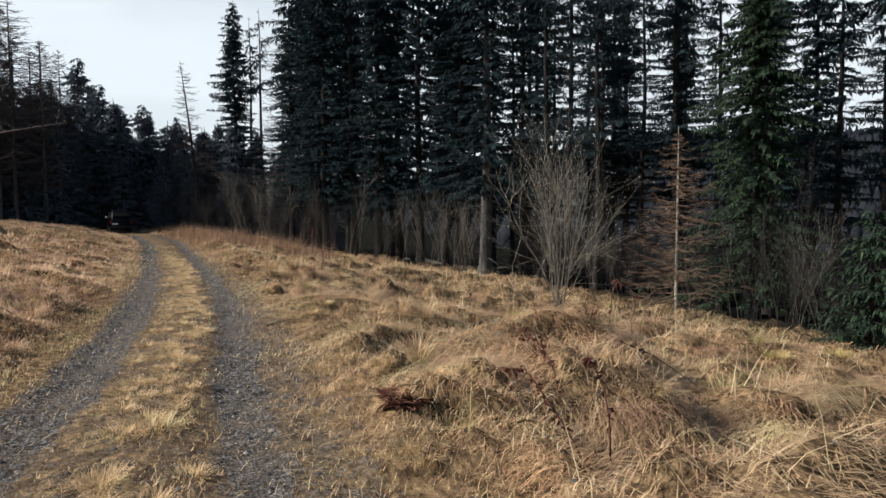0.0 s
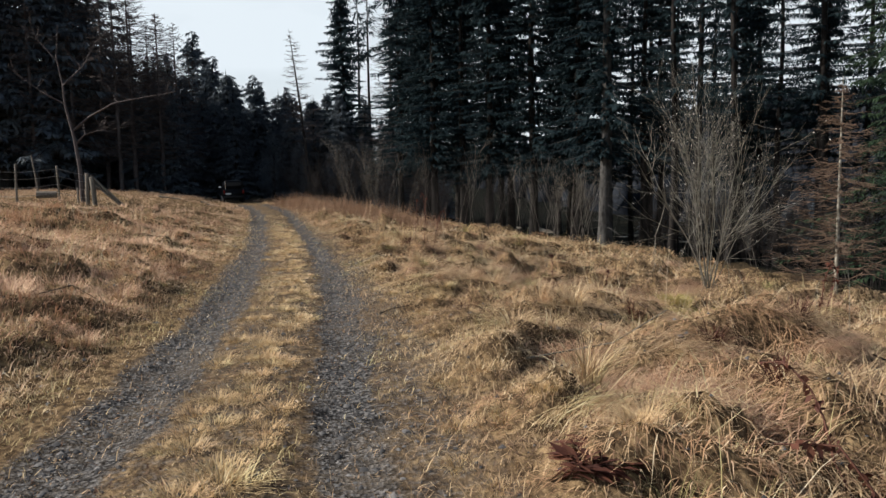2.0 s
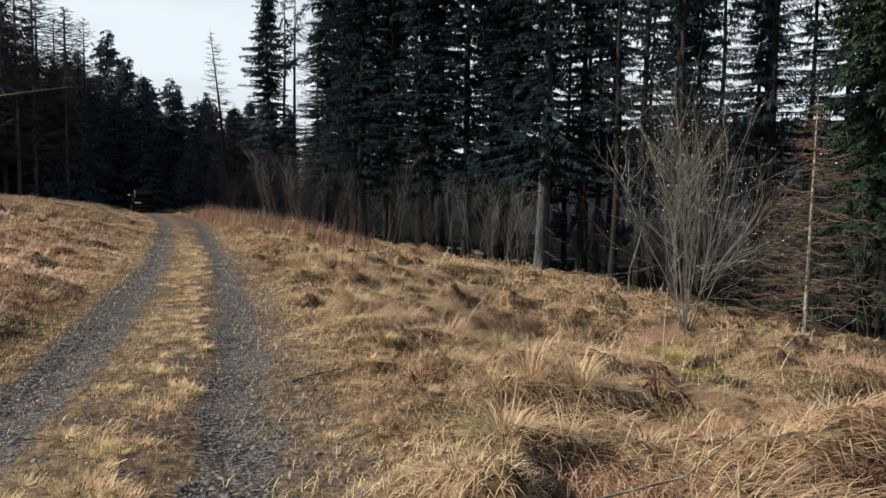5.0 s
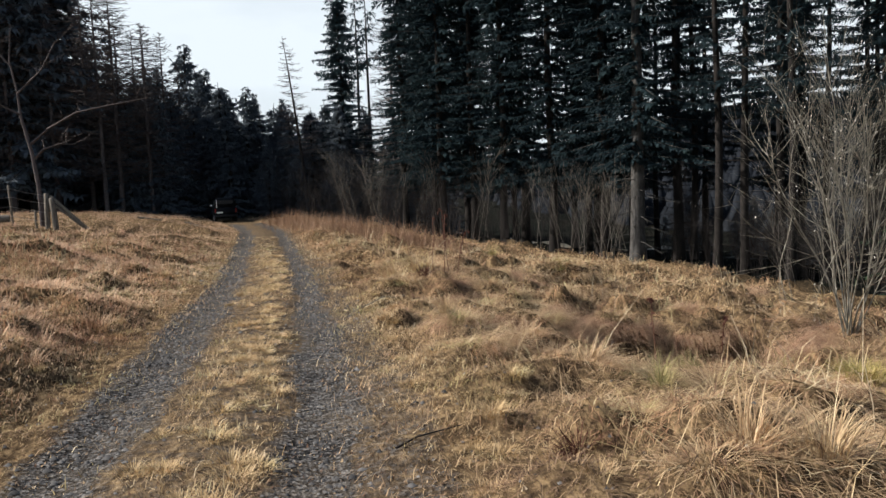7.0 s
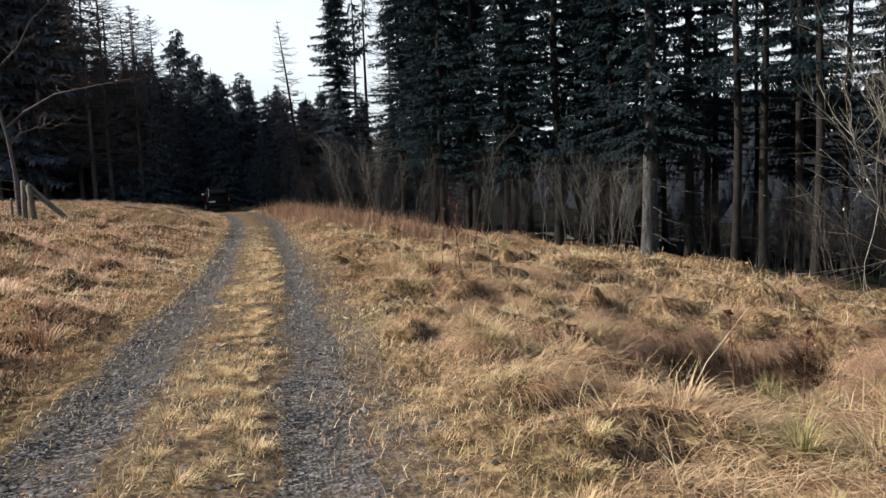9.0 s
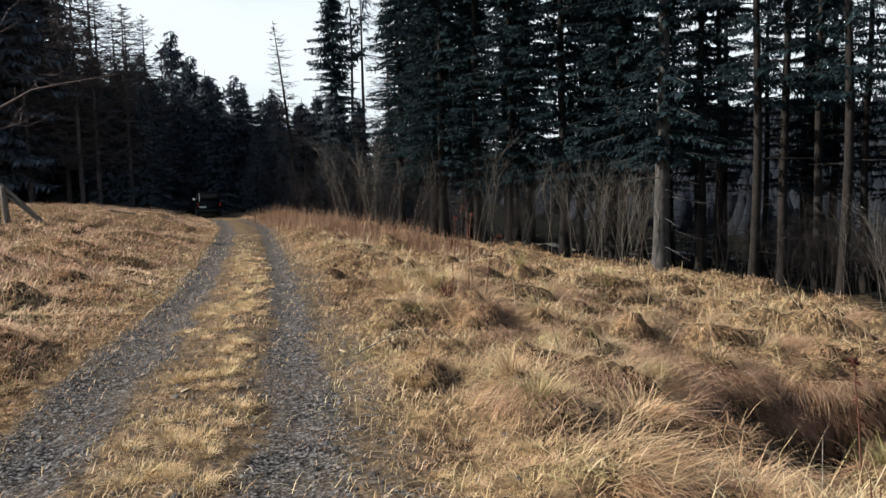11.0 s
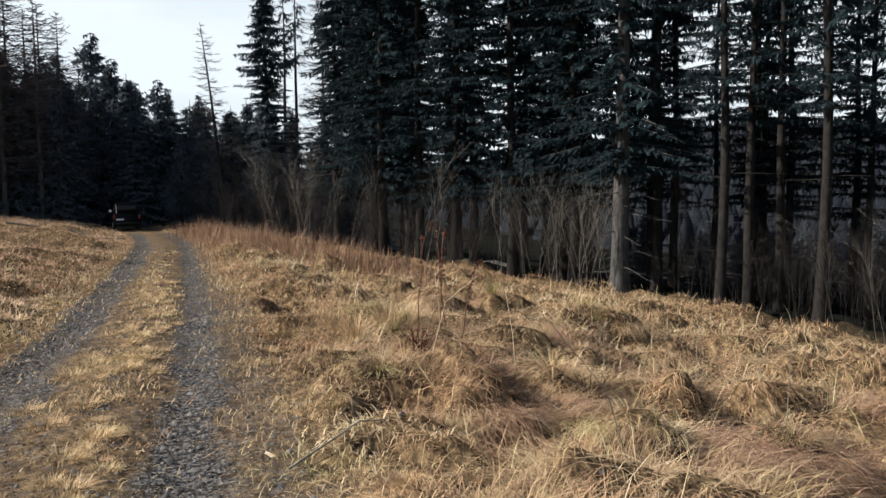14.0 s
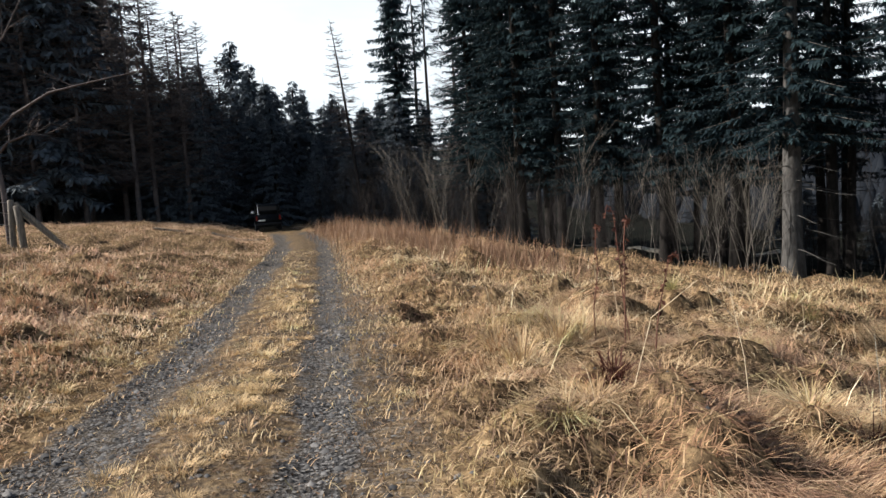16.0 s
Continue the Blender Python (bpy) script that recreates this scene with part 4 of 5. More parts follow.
rush = [tussock_mesh("rush_tussock", 600 + i, 200, 0.52, 0.005, RUSH, 0.13, 0.35, 1.5, 0.45) for i in range(3)]
scatter_meshes("rush_tussock", rush, "tussock of half-green arching rushes", "grass tussock", "rush tussocks",
               [(2.9, 4.2, 0.95), (4.1, 7.6, 1.0), (1.9, 5.3, 0.7), (3.9, 9.9, 0.8), (8.9, 10.2, 1.1), (5.9, 7.4, 0.9), (6.9, 15.7, 0.8), (7.5, 15.5, 0.9), (6.7, 16.6, 0.9), (7.4, 16.7, 1.0),
                (8.3, 17.0, 1.0), (5.8, 16.3, 0.7), (9.6, 16.3, 0.9), (7.4, 25.5, 0.8), (8.6, 27.0, 0.7), (10.4, 12.2, 1.0), (12.0, 15.6, 1.1), (3.6, 12.7, 0.7), (2.7, 15.8, 0.6), (6.0, 26.5, 0.7)], 1)
brk = [tussock_mesh("bracken_clump", 610 + i, 130, 0.4, 0.012, BRACKEN, 0.16, 0.2, 1.5, 0.5) for i in range(2)]
scatter_meshes("bracken_clump", brk, "clump of dark red-brown dead bracken", "bracken", "bracken clumps",
               [(9.5, 17.3, 1.4), (8.7, 17.9, 1.1), (9.9, 17.9, 1.2), (3.1, 6.3, 0.6), (3.7, 8.1, 0.7), (2.5, 4.5, 0.55), (4.9, 8.7, 0.75), (4.1, 10.5, 0.7), (2.4, 11.3, 0.6), (3.4, 13.6, 0.7), (5.9, 13.9, 0.7), (3.3, 21.2, 0.8),
                (4.6, 20.3, 0.8), (5.4, 21.3, 0.7), (-3.1, 12.4, 0.6), (-3.8, 17.6, 0.7), (-4.6, 22.5, 0.7), (7.4, 39.0, 1.6), (6.4, 40.4, 1.6), (5.4, 42.6, 1.5), (-2.9, 9.2, 0.55)], 9)
def sheaf_mesh(name, seed, count, length, width, mat, across, along, tone=0.5):
    """A mat of long blades that all lie over one way, like combed thatch."""
    r = np.random.default_rng(seed)
    a = r.normal(0, 0.42, count)
    p = np.stack([r.normal(0, along, count), r.normal(0, across, count), np.full(count, -0.05)], 1)
    ang = r.uniform(0.1, 0.8, count)
    ln = length * r.uniform(0.5, 1.2, count)
    side = np.stack([-np.sin(a), np.cos(a), np.zeros(count)], 1)
    vs = []
    for i in range(5):
        vs.append(p)
        p = p + np.stack([np.cos(a) * np.cos(ang), np.sin(a) * np.cos(ang), np.sin(ang)], 1) * (ln / 4)[:, None]
        ang = ang - r.uniform(0.25, 0.62, count)
    w = width * r.uniform(0.6, 1.3, count)[:, None] / 2
    v = np.stack([vs[0] - side * w, vs[0] + side * w, vs[1] + side * w, vs[1] - side * w, vs[2] + side * w, vs[2] - side * w, vs[3] + side * w * 0.7, vs[3] - side * w * 0.7, vs[4]], 1).reshape(-1, 3)
    i = np.arange(count) * 9
    q = np.concatenate([np.stack([i, i + 1, i + 2, i + 3], 1), np.stack([i + 3, i + 2, i + 4, i + 5], 1), np.stack([i + 5, i + 4, i + 6, i + 7], 1)])
    return mesh_of(name, v, q, np.stack([i + 7, i + 6, i + 8], 1), [mat], np.repeat(np.clip(r.normal(tone, 0.3, count), 0, 1), 9))


# mats of long grass combed over the lumps of the slope
sheaves = [sheaf_mesh("grass_mat", 690 + i, 420, 0.58, 0.0042, RUSSET if i % 3 == 2 else STRAW, 0.22, 0.14, 0.28 if i % 3 == 2 else 0.52) for i in range(6)]
rs = random.Random(691)
n_mats = 0
while n_mats < 260:
    x, y = rs.uniform(1.9, 12), rs.uniform(3.6, 28)
    u = x - float(track_x(y))
    if u < 2.1 or rs.random() > max(0.2, 1.15 - u / 9) or float(from_hollow(x, y)) < 1.1 or float(forest_edge(x, y)) > -0.5 or float(lush(x, y)) < 0.72:
        continue
    n_mats += 1
    turn = float(field_turn(np.array([x]), np.array([y]))[0]) + rs.gauss(0, 0.3)
    set_down(tagged(new("grass_mat", rs.choice(sheaves)), "mat of long dead grass combed over one way", "grass tussock", "grass mats"), x, y, rs.uniform(0.55, 1.1), turn)
# mats that hang over the bank of the hollow
for i in range(44):
    a = i / 44 * 2 * math.pi
    x, y = 6.8 + 2.3 * math.cos(a) + rs.gauss(0, 0.12), 18.15 + 1.5 * math.sin(a) + rs.gauss(0, 0.12)
    turn = float(field_turn(np.array([x]), np.array([y]))[0])
    set_down(tagged(new("grass_mat", rs.choice(sheaves[2::3])), "mat of long brown dead grass hanging over the hollow's bank", "grass tussock", "hanging grass mats"), x, y, rs.uniform(0.8, 1.25), turn)
# upright pale clumps
upright = [tussock_mesh("grass_clump", 680 + i, 190, 0.5, 0.006, STRAW, 0.13, 0.95, 1.5, 0.72) for i in range(2)]
scatter_meshes("grass_clump", upright, "upright clump of pale dry straw", "grass tussock", "upright straw clumps",
               [(3.28, 13.4, 0.8), (2.3, 7.35, 0.9), (3.1, 10.7, 0.9), (3.4, 10.5, 0.8), (2.95, 22.5, 0.9), (3.1, 22.9, 1.0), (3.8, 23.6, 1.1), (3.5, 23.3, 1.0), (2.6, 10.0, 0.6), (4.9, 10.9, 0.9), (2.7, 16.4, 0.6), (3.0, 23.8, 0.9)], 12)
# low green-gold grass on the sunny mound before the hollow
mossy = [tussock_mesh("moss_grass_tuft", 685 + i, 260, 0.2, 0.004, MOSS, 0.24, 0.4, 1.4, 0.6) for i in range(2)]
scatter_meshes("moss_grass_tuft", mossy, "low dense tuft of green-gold grass", "grass tuft", "green-gold tufts",
               [(5.6 + 0.32 * (i % 5) + 0.13 * math.sin(i * 2.1), 13.5 + 0.36 * (i // 5) + 0.12 * math.cos(i * 1.7), 0.9 + 0.3 * math.sin(i)) for i in range(25)] +
               [(9.8, 11.0, 1.1), (10.3, 11.4, 1.2), (9.6, 11.8, 1.0), (10.9, 10.8, 1.2), (11.2, 12.0, 1.1), (7.4, 26.0, 0.9), (6.8, 24.0, 0.8), (5.9, 22.6, 0.8)], 13)
straw_t = [tussock_mesh("grass_tussock", 620 + i, 220, 0.42, 0.0046, STRAW, 0.17, 0.1, 0.95, 0.6) for i in range(4)]
rr = random.Random(77)
spots = []
while len(spots) < 120:
    x, y = rr.uniform(1.6, 11), rr.uniform(3.6, 26)
    u = x - float(track_x(y))
    if u > 1.75 and rr.random() < max(0.15, 1.2 - u / 9) and float(from_hollow(x, y)) > 1.5 and float(lush(x, y)) > 0.7:
        spots.append((x, y, rr.uniform(0.55, 1.15)))
scatter_meshes("grass_tussock", straw_t, "tussock of straw-coloured dead grass", "grass tussock", "straw tussocks", spots, 2)
red_t = [tussock_mesh("grass_tussock", 640 + i, 150, 0.36, 0.006, RUSSET, 0.2, 0.3, 1.5, 0.45) for i in range(3)]
spots = []
while len(spots) < 90:
    x, y = rr.uniform(-8, -1.4), rr.uniform(8, 36)
    if x - float(track_x(y)) < -1.75:
        spots.append((x, y, rr.uniform(0.6, 1.2)))
scatter_meshes("grass_tussock", red_t, "tussock of reddish dead moor grass", "grass tussock", "russet tussocks", spots, 3)
low_t = [tussock_mesh("grass_tuft", 660 + i, 210, 0.15, 0.0038, GOLD, 0.15, 0.35, 1.4, 0.66) for i in range(3)]
spots = [(-0.11, 6.35, 1.5), (-0.3, 6.2, 1.2), (0.28, 22.6, 1.4), (0.15, 22.2, 1.2), (0.02, 10.2, 0.8), (0.3, 13.4, 0.9), (0.6, 14.4, 0.9)]
while len(spots) < 190:
    y = rr.uniform(4, 34)
    u = rr.gauss(0.08, 0.2)
    spots.append((float(track_x(y)) + u, y, rr.uniform(0.5, 1.15)))
while len(spots) < 296:
    y = rr.uniform(4, 30)
    u = rr.choice([-1, 1]) * rr.uniform(1.4, 2.3)
    spots.append((float(track_x(y)) + u, y, rr.uniform(0.5, 1.0)))
scatter_meshes("grass_tuft", low_t, "low tuft of fine yellow grass beside the wheel tracks", "grass tuft", "low tufts", spots, 4)

# reddish stalks along the edge of the wood
x, y = scatter(42000, 0, 12, 30, 62, lambda x, y: np.exp(-(((x - np.interp(y, [30, 38, 44, 50, 56, 62], [6.5, 5.6, 3.9, 2.9, 2.2, 1.2])) / np.interp(y, [30, 38, 62], [0.4, 1.4, 0.9])) ** 2)) * smooth(30, 38, y))
k = len(x)
blades("grass_red_bank", "tall reddish-brown dead stalks along the wood's edge", RED, x, y, rng.uniform(0.4, 1.1, k), rng.uniform(0.008, 0.018, k), rng.uniform(0.8, 1.55, k), rng.uniform(0, 6.28, k), rng.uniform(0, 0.6, k), np.clip(rng.normal(0.5, 0.25, k), 0, 1))

# leaf litter on the strip between the wheel tracks and on the verge
x, y = scatter(90000, -3, 4, 3, 34, lambda x, y: np.exp(-(((x - track_x(y)) / 1.7) ** 4)) * (0.3 + 0.7 * (vn(x * 1.5, y * 1.5, 81) > 0.5)))
k = len(x)
blades("leaf_litter", "scattered brown dead leaves and straw on the track", LITTER, x, y, rng.uniform(0.02, 0.075, k), rng.uniform(0.005, 0.024, k), rng.uniform(0.0, 0.5, k), rng.uniform(0, 6.28, k), rng.uniform(-0.4, 0.6, k), rng.random(k))

# loose stones of the wheel tracks
x, y = scatter(210000, -3, 4, 3, 40, lambda x, y: (0.06 + gravel_share(x, y) ** 3) * np.clip(0.75 - from_walk(x, y) / 32, 0.05, 1))
k = len(x)
size = rng.gamma(2.0, 0.0046, k).clip(0.004, 0.034) * (1 + from_walk(x, y) / 30)
octa = np.array([[1, 0, 0], [0, 1, 0], [-1, 0, 0], [0, -1, 0], [0, 0, 0.7], [0, 0, -0.7]])
sv = octa[None] * size[:, None, None] * rng.uniform(0.6, 1.3, (k, 6, 1))
ang = rng.uniform(0, 6.28, k)
cx, sx = np.cos(ang)[:, None], np.sin(ang)[:, None]
sv = np.stack([sv[..., 0] * cx - sv[..., 1] * sx, sv[..., 0] * sx + sv[..., 1] * cx, sv[..., 2]], -1) + np.stack([x, y, land(x, y) + 0.1 * size], 1)[:, None]
st = np.array([[0, 1, 4], [1, 2, 4], [2, 3, 4], [3, 0, 4]])
gravel = tagged(new("gravel", mesh_of("gravel", sv.reshape(-1, 3), None, (np.arange(k)[:, None, None] * 6 + st[None]).reshape(-1, 3), [STONE])), "loose grey gravel stones in the wheel tracks", "gravel", kind="stuff")


def stone_mesh(seed):
    bm = bmesh.new()
    bmesh.ops.create_icosphere(bm, subdivisions=1, radius=1.0)
    r = random.Random(seed)
    for v in bm.verts:
        v.co *= r.uniform(0.7, 1.2)
        v.co.z *= 0.55
    me = bpy.data.meshes.new("stone")
    bm.to_mesh(me)
    bm.free()
    me.materials.append(STONE)
    return me


stones = [stone_mesh(i) for i in range(5)]
spots = []
while len(spots) < 140:
    y = rr.uniform(3.8, 27)
    u = rr.choice([-0.85, 0.8, 1.2, -0.4]) + rr.gauss(0, 0.22)
    spots.append((float(track_x(y)) + u, y, rr.uniform(0.014, 0.034)))
scatter_meshes("stone", stones, "small grey stone lying on the track", "stone", "loose stones", spots, 5)


def chip_mesh(seed):
    bm = bmesh.new()
    r = random.Random(seed)
    bmesh.ops.create_cube(bm, size=1.0)
    for v in bm.verts:
        v.co = Vector((v.co.x * r.uniform(0.1, 0.2), v.co.y * r.uniform(0.02, 0.045), v.co.z * r.uniform(0.008, 0.018) + 0.012))
    me = bpy.data.meshes.new("wood_chip")
    bm.to_mesh(me)
    bm.free()
    me.materials.append(PALE_WOOD)
    return me


chips = [chip_mesh(i) for i in range(4)]
spots = [(0.26, 14.45, 0.5), (0.62, 13.5, 0.5), (0.33, 17.6, 0.6), (0.5, 20.9, 0.5), (1.72, 19.0, 0.7), (0.1, 16.9, 0.5), (0.45, 22.0, 0.6)]
while len(spots) < 44:
    y = rr.uniform(4, 26)
    spots.append((float(track_x(y)) + rr.gauss(0.05, 0.35), y, rr.uniform(0.15, 0.35)))
scatter_meshes("wood_chip", chips, "pale splintered chip of wood on the track", "wood chip", "wood chips", spots, 6)


# ---------------------------------------------------------------- single stems, sticks and bracken
def stick(name, label, category, mat, pts, r0, r1, group=""):
    p = np.array(pts, float)
    p[:, 2] += [ground_at(a, b) for a, b in p[:, :2]]
    v, q = tubes([(p, np.linspace(r0, r1, len(p)))], 5)
    return tagged(new(name, mesh_of(name, v, q, mats=[mat])), label, category, group)


def bramble(x, y, dx, dy, h, seed):
    r = np.random.default_rng(seed)
    t = thing("bramble_stem", "arching dark red dead stem with withered leaves", "plant stem", "dead stems")
    s = np.linspace(0, 1, 7)
    pts = np.stack([dx * s, dy * s, h * np.sin(s * 1.9) / 0.95], 1) + r.normal(0, 0.012, (7, 3))
    v, q = tubes([(pts, np.linspace(0.008, 0.003, 7))], 5)
    part("stem", mesh_of("stem", v, q, mats=[BRACKEN_STEM]), t)
    n = 46
    f = r.uniform(0.25, 1, n)
    pos = np.stack([np.interp(f, s, pts[:, i]) for i in range(3)], 1)
    way = r.normal(0, 1, (n, 3))
    way /= np.linalg.norm(way, axis=1)[:, None]
    side = np.cross(way, r.normal(0, 1, (n, 3)))
    side /= np.linalg.norm(side, axis=1)[:, None]
    ln = r.uniform(0.02, 0.06, n)
    fv, ft = sprigs(pos, way, side, ln, ln * 0.3, 0.3)
    part("withered_leaves", mesh_of("withered_leaves", fv, None, ft, [BRACKEN], np.repeat(r.random(n), 4)), t)
    t.location = (x, y, ground_at(x, y))


BRACKEN_STEM = simple("dead_stem", [(0.3, (0.07, 0.028, 0.02)), (0.7, (0.16, 0.075, 0.05))], 9, 0.8)
for i, (x, y, dx, dy, h) in enumerate([(2.45, 4.3, -0.5, 0.35, 0.7), (2.65, 4.3, -0.15, 0.2, 0.85), (2.9, 5.4, -0.2, 0.5, 0.6), (5.4, 9.2, 0.1, -0.25, 1.0), (6.9, 11.0, 0.2, 0.0, 0.9), (5.0, 15.6, -0.05, 0.1, 0.95), 
                                       (4.05, 23.0, 0.12, 0.1, 1.15), (4.2, 23.3, -0.15, 0.1, 1.25), (3.9, 23.4, 0.05, -0.15, 1.1), (4.3, 22.9, 0.3, 0.1, 0.9), (6.3, 16.4, 0.06, 0.0, 1.0)]):
    bramble(x, y, dx, dy, h, 700 + i)

fern = thing("bracken_frond", "dark red-brown dead bracken lying in the grass", "bracken")
r = np.random.default_rng(720)
for j in range(4):
    s = np.linspace(0, 1, 26)
    ax = np.array([math.cos(0.25 + j * 0.3), math.sin(0.25 + j * 0.3), 0])
    pos = np.repeat(ax[None] * (s * 0.42)[:, None] + np.array([0, 0, 0.09]), 2, 0) + r.normal(0, 0.015, (52, 3))
    sg = np.tile([1, -1], 26)
    way = ax[None] * 0.5 + np.stack([-ax[1] * sg, ax[0] * sg, r.normal(0, 0.3, 52)], 1)
    ln = np.repeat(0.14 * np.sin(np.pi * (0.1 + 0.88 * s)), 2)
    side = np.cross(way, np.array([0, 0, 1.0])) + r.normal(0, 0.2, (52, 3))
    fv, ft = sprigs(pos, way, side / np.linalg.norm(side, axis=1)[:, None], ln, ln * 0.18, 0.2)
    part("frond", mesh_of("frond", fv, None, ft, [BRACKEN], np.repeat(r.random(52), 4)), fern)
fern.location = (1.5, 5.5, ground_at(1.5, 5.5) + 0.02)

for i, pts in enumerate([[(1.6, 9.6, 0.03), (2.1, 9.9, 0.04), (2.7, 10.1, 0.06)], [(1.45, 12.0, 0.02), (1.6, 12.1, 0.03), (1.9, 12.1, 0.02)], [(2.2, 8.4, 0.06), (3.0, 8.5, 0.1), (3.6, 8.7, 0.1)], [(4.3, 7.0, 0.3), (4.8, 7.2, 0.42), (5.3, 7.1, 0.3)],
                         [(1.8, 18.6, 0.03), (2.3, 19.0, 0.06), (2.9, 19.3, 0.1)], [(-2.6, 12.5, 0.06), (-2.2, 12.6, 0.12), (-1.9, 12.5, 0.08)]]):
    stick("fallen_stick", "thin bare stick lying in the grass", "stick", TWIG if i % 2 else TWIG_PALE, pts, 0.008, 0.004, "fallen sticks")

# pale dry stems that stand clear of the grass
for i in range(34):
    x, y = rr.uniform(3.2, 9.5), rr.uniform(9, 25)
    h = rr.uniform(0.5, 1.0)
    dx, dy = rr.gauss(0, 0.16), rr.gauss(0, 0.16)
    stick("dry_stem", "single tall pale dry stem in the grass", "plant stem", TWIG_PALE if i % 3 else PALE_WOOD, [(x, y, 0), (x + dx * 0.4, y + dy * 0.4, h * 0.5), (x + dx * 1.3, y + dy * 1.3, h)], 0.004, 0.002, "dry stems")

# dark water at the bottom of the hollow
bm = bmesh.new()
ring = [bm.verts.new((6.9 + 1.9 * math.cos(a) * (1 + 0.1 * math.sin(3 * a)), 18.15 + 0.95 * math.sin(a) * (1 + 0.12 * math.cos(2 * a)) + 0.15 * math.cos(a), 0)) for a in [i * math.pi / 14 for i in range(28)]]
bm.faces.new(ring)
me = bpy.data.meshes.new("water")
bm.to_mesh(me)
bm.free()
me.materials.append(WATER)
water = tagged(new("water", me), "dark still water in a grassy hollow", "water", kind="structure")
water.location.z = ground_at(6.8, 18.1) + 0.1

# ---------------------------------------------------------------- fence and dead tree on the bank
fence = thing("fence", "weathered wooden post fence with sagging wire netting", "fence")


def post(x, y, h, r, lean=(0, 0), name="post"):
    z = ground_at(x, y)
    pts = np.array([[x, y, z - 0.3], [x + lean[0] * 0.5, y + lean[1] * 0.5, z + h * 0.5], [x + lean[0], y + lean[1], z + h - 0.02], [x + lean[0], y + lean[1], z + h]])
    v, q = tubes([(pts, np.array([r, r, r * 0.97, r * 0.6]))], 8)
    n = len(v)
    me = mesh_of(name, v, np.concatenate([q, [[n - 8, n - 7, n - 6, n - 5], [n - 8, n - 5, n - 4, n - 1], [n - 4, n - 3, n - 2, n - 1]]]), mats=[WOOD])
    return part(name, me, fence)


POSTS = [(-13.6, 38.2, 1.35), (-11.8, 38.4, 1.45), (-10.1, 38.6, 1.7), (-8.75, 39.9, 1.5), (-8.25, 41.0, 0.7), (-7.95, 41.4, 1.45)]
for i, (x, y, h) in enumerate(POSTS):
    post(x, y, h, 0.045 if i < 5 else 0.1, (0.05 * (i % 3 - 1), 0.02))
post(-9.7, 40.6, 2.1, 0.035, (-0.25, 0.0))
post(-7.6, 41.3, 1.3, 0.11, (-0.1, 0.0))
zt = ground_at(-6.3, 41.0)
v, q = tubes([(np.array([[-7.75, 41.35, ground_at(-7.75, 41.35) + 1.38], [-6.3, 41.0, zt - 0.05]]), np.array([0.06, 0.06]))], 7)
part("strut", mesh_of("strut", v, q, mats=[WOOD]), fence, "leaning brace of weathered wood")
v, q = tubes([(np.array([[-7.8, 41.6, ground_at(-7.8, 41.6) + 1.1], [-6.45, 41.25, ground_at(-6.45, 41.25) - 0.05]]), np.array([0.05, 0.05]))], 7)
part("strut", mesh_of("strut", v, q, mats=[WOOD]), fence, "leaning brace of weathered wood")
for share in (0.25, 0.5, 0.75, 0.97):
    line = []
    for i, (x, y, h) in enumerate([p for p in POSTS if p[2] > 1]):
        if line:
            px, py, pz = line[-1]
            line.append(((px + x) / 2, (py + y) / 2, (pz + ground_at(x, y) + 1.4 * share) / 2 - 0.03))
        line.append((x, y - 0.06, ground_at(x, y) + 1.4 * share))
    v, q = tubes([(np.array(line), np.full(len(line), 0.007))], 4)
    part("wire", mesh_of("wire", v, q, mats=[WIRE]), fence)
log = stick("log", "sawn grey log lying behind the fence", "log", WOOD, [(-9.7, 40.0, 0.16), (-8.9, 40.1, 0.16)], 0.16, 0.15)
for pts in ([(-4.2, 55.0, 0.12), (-2.9, 55.6, 0.1), (-1.9, 56.4, 0.1)], [(-6.4, 53.0, 0.1), (-5.2, 53.6, 0.1)]):
    stick("fallen_branch", "pale fallen branch lying on the bank", "branch", TWIG_PALE, pts, 0.06, 0.035, "fallen branches")

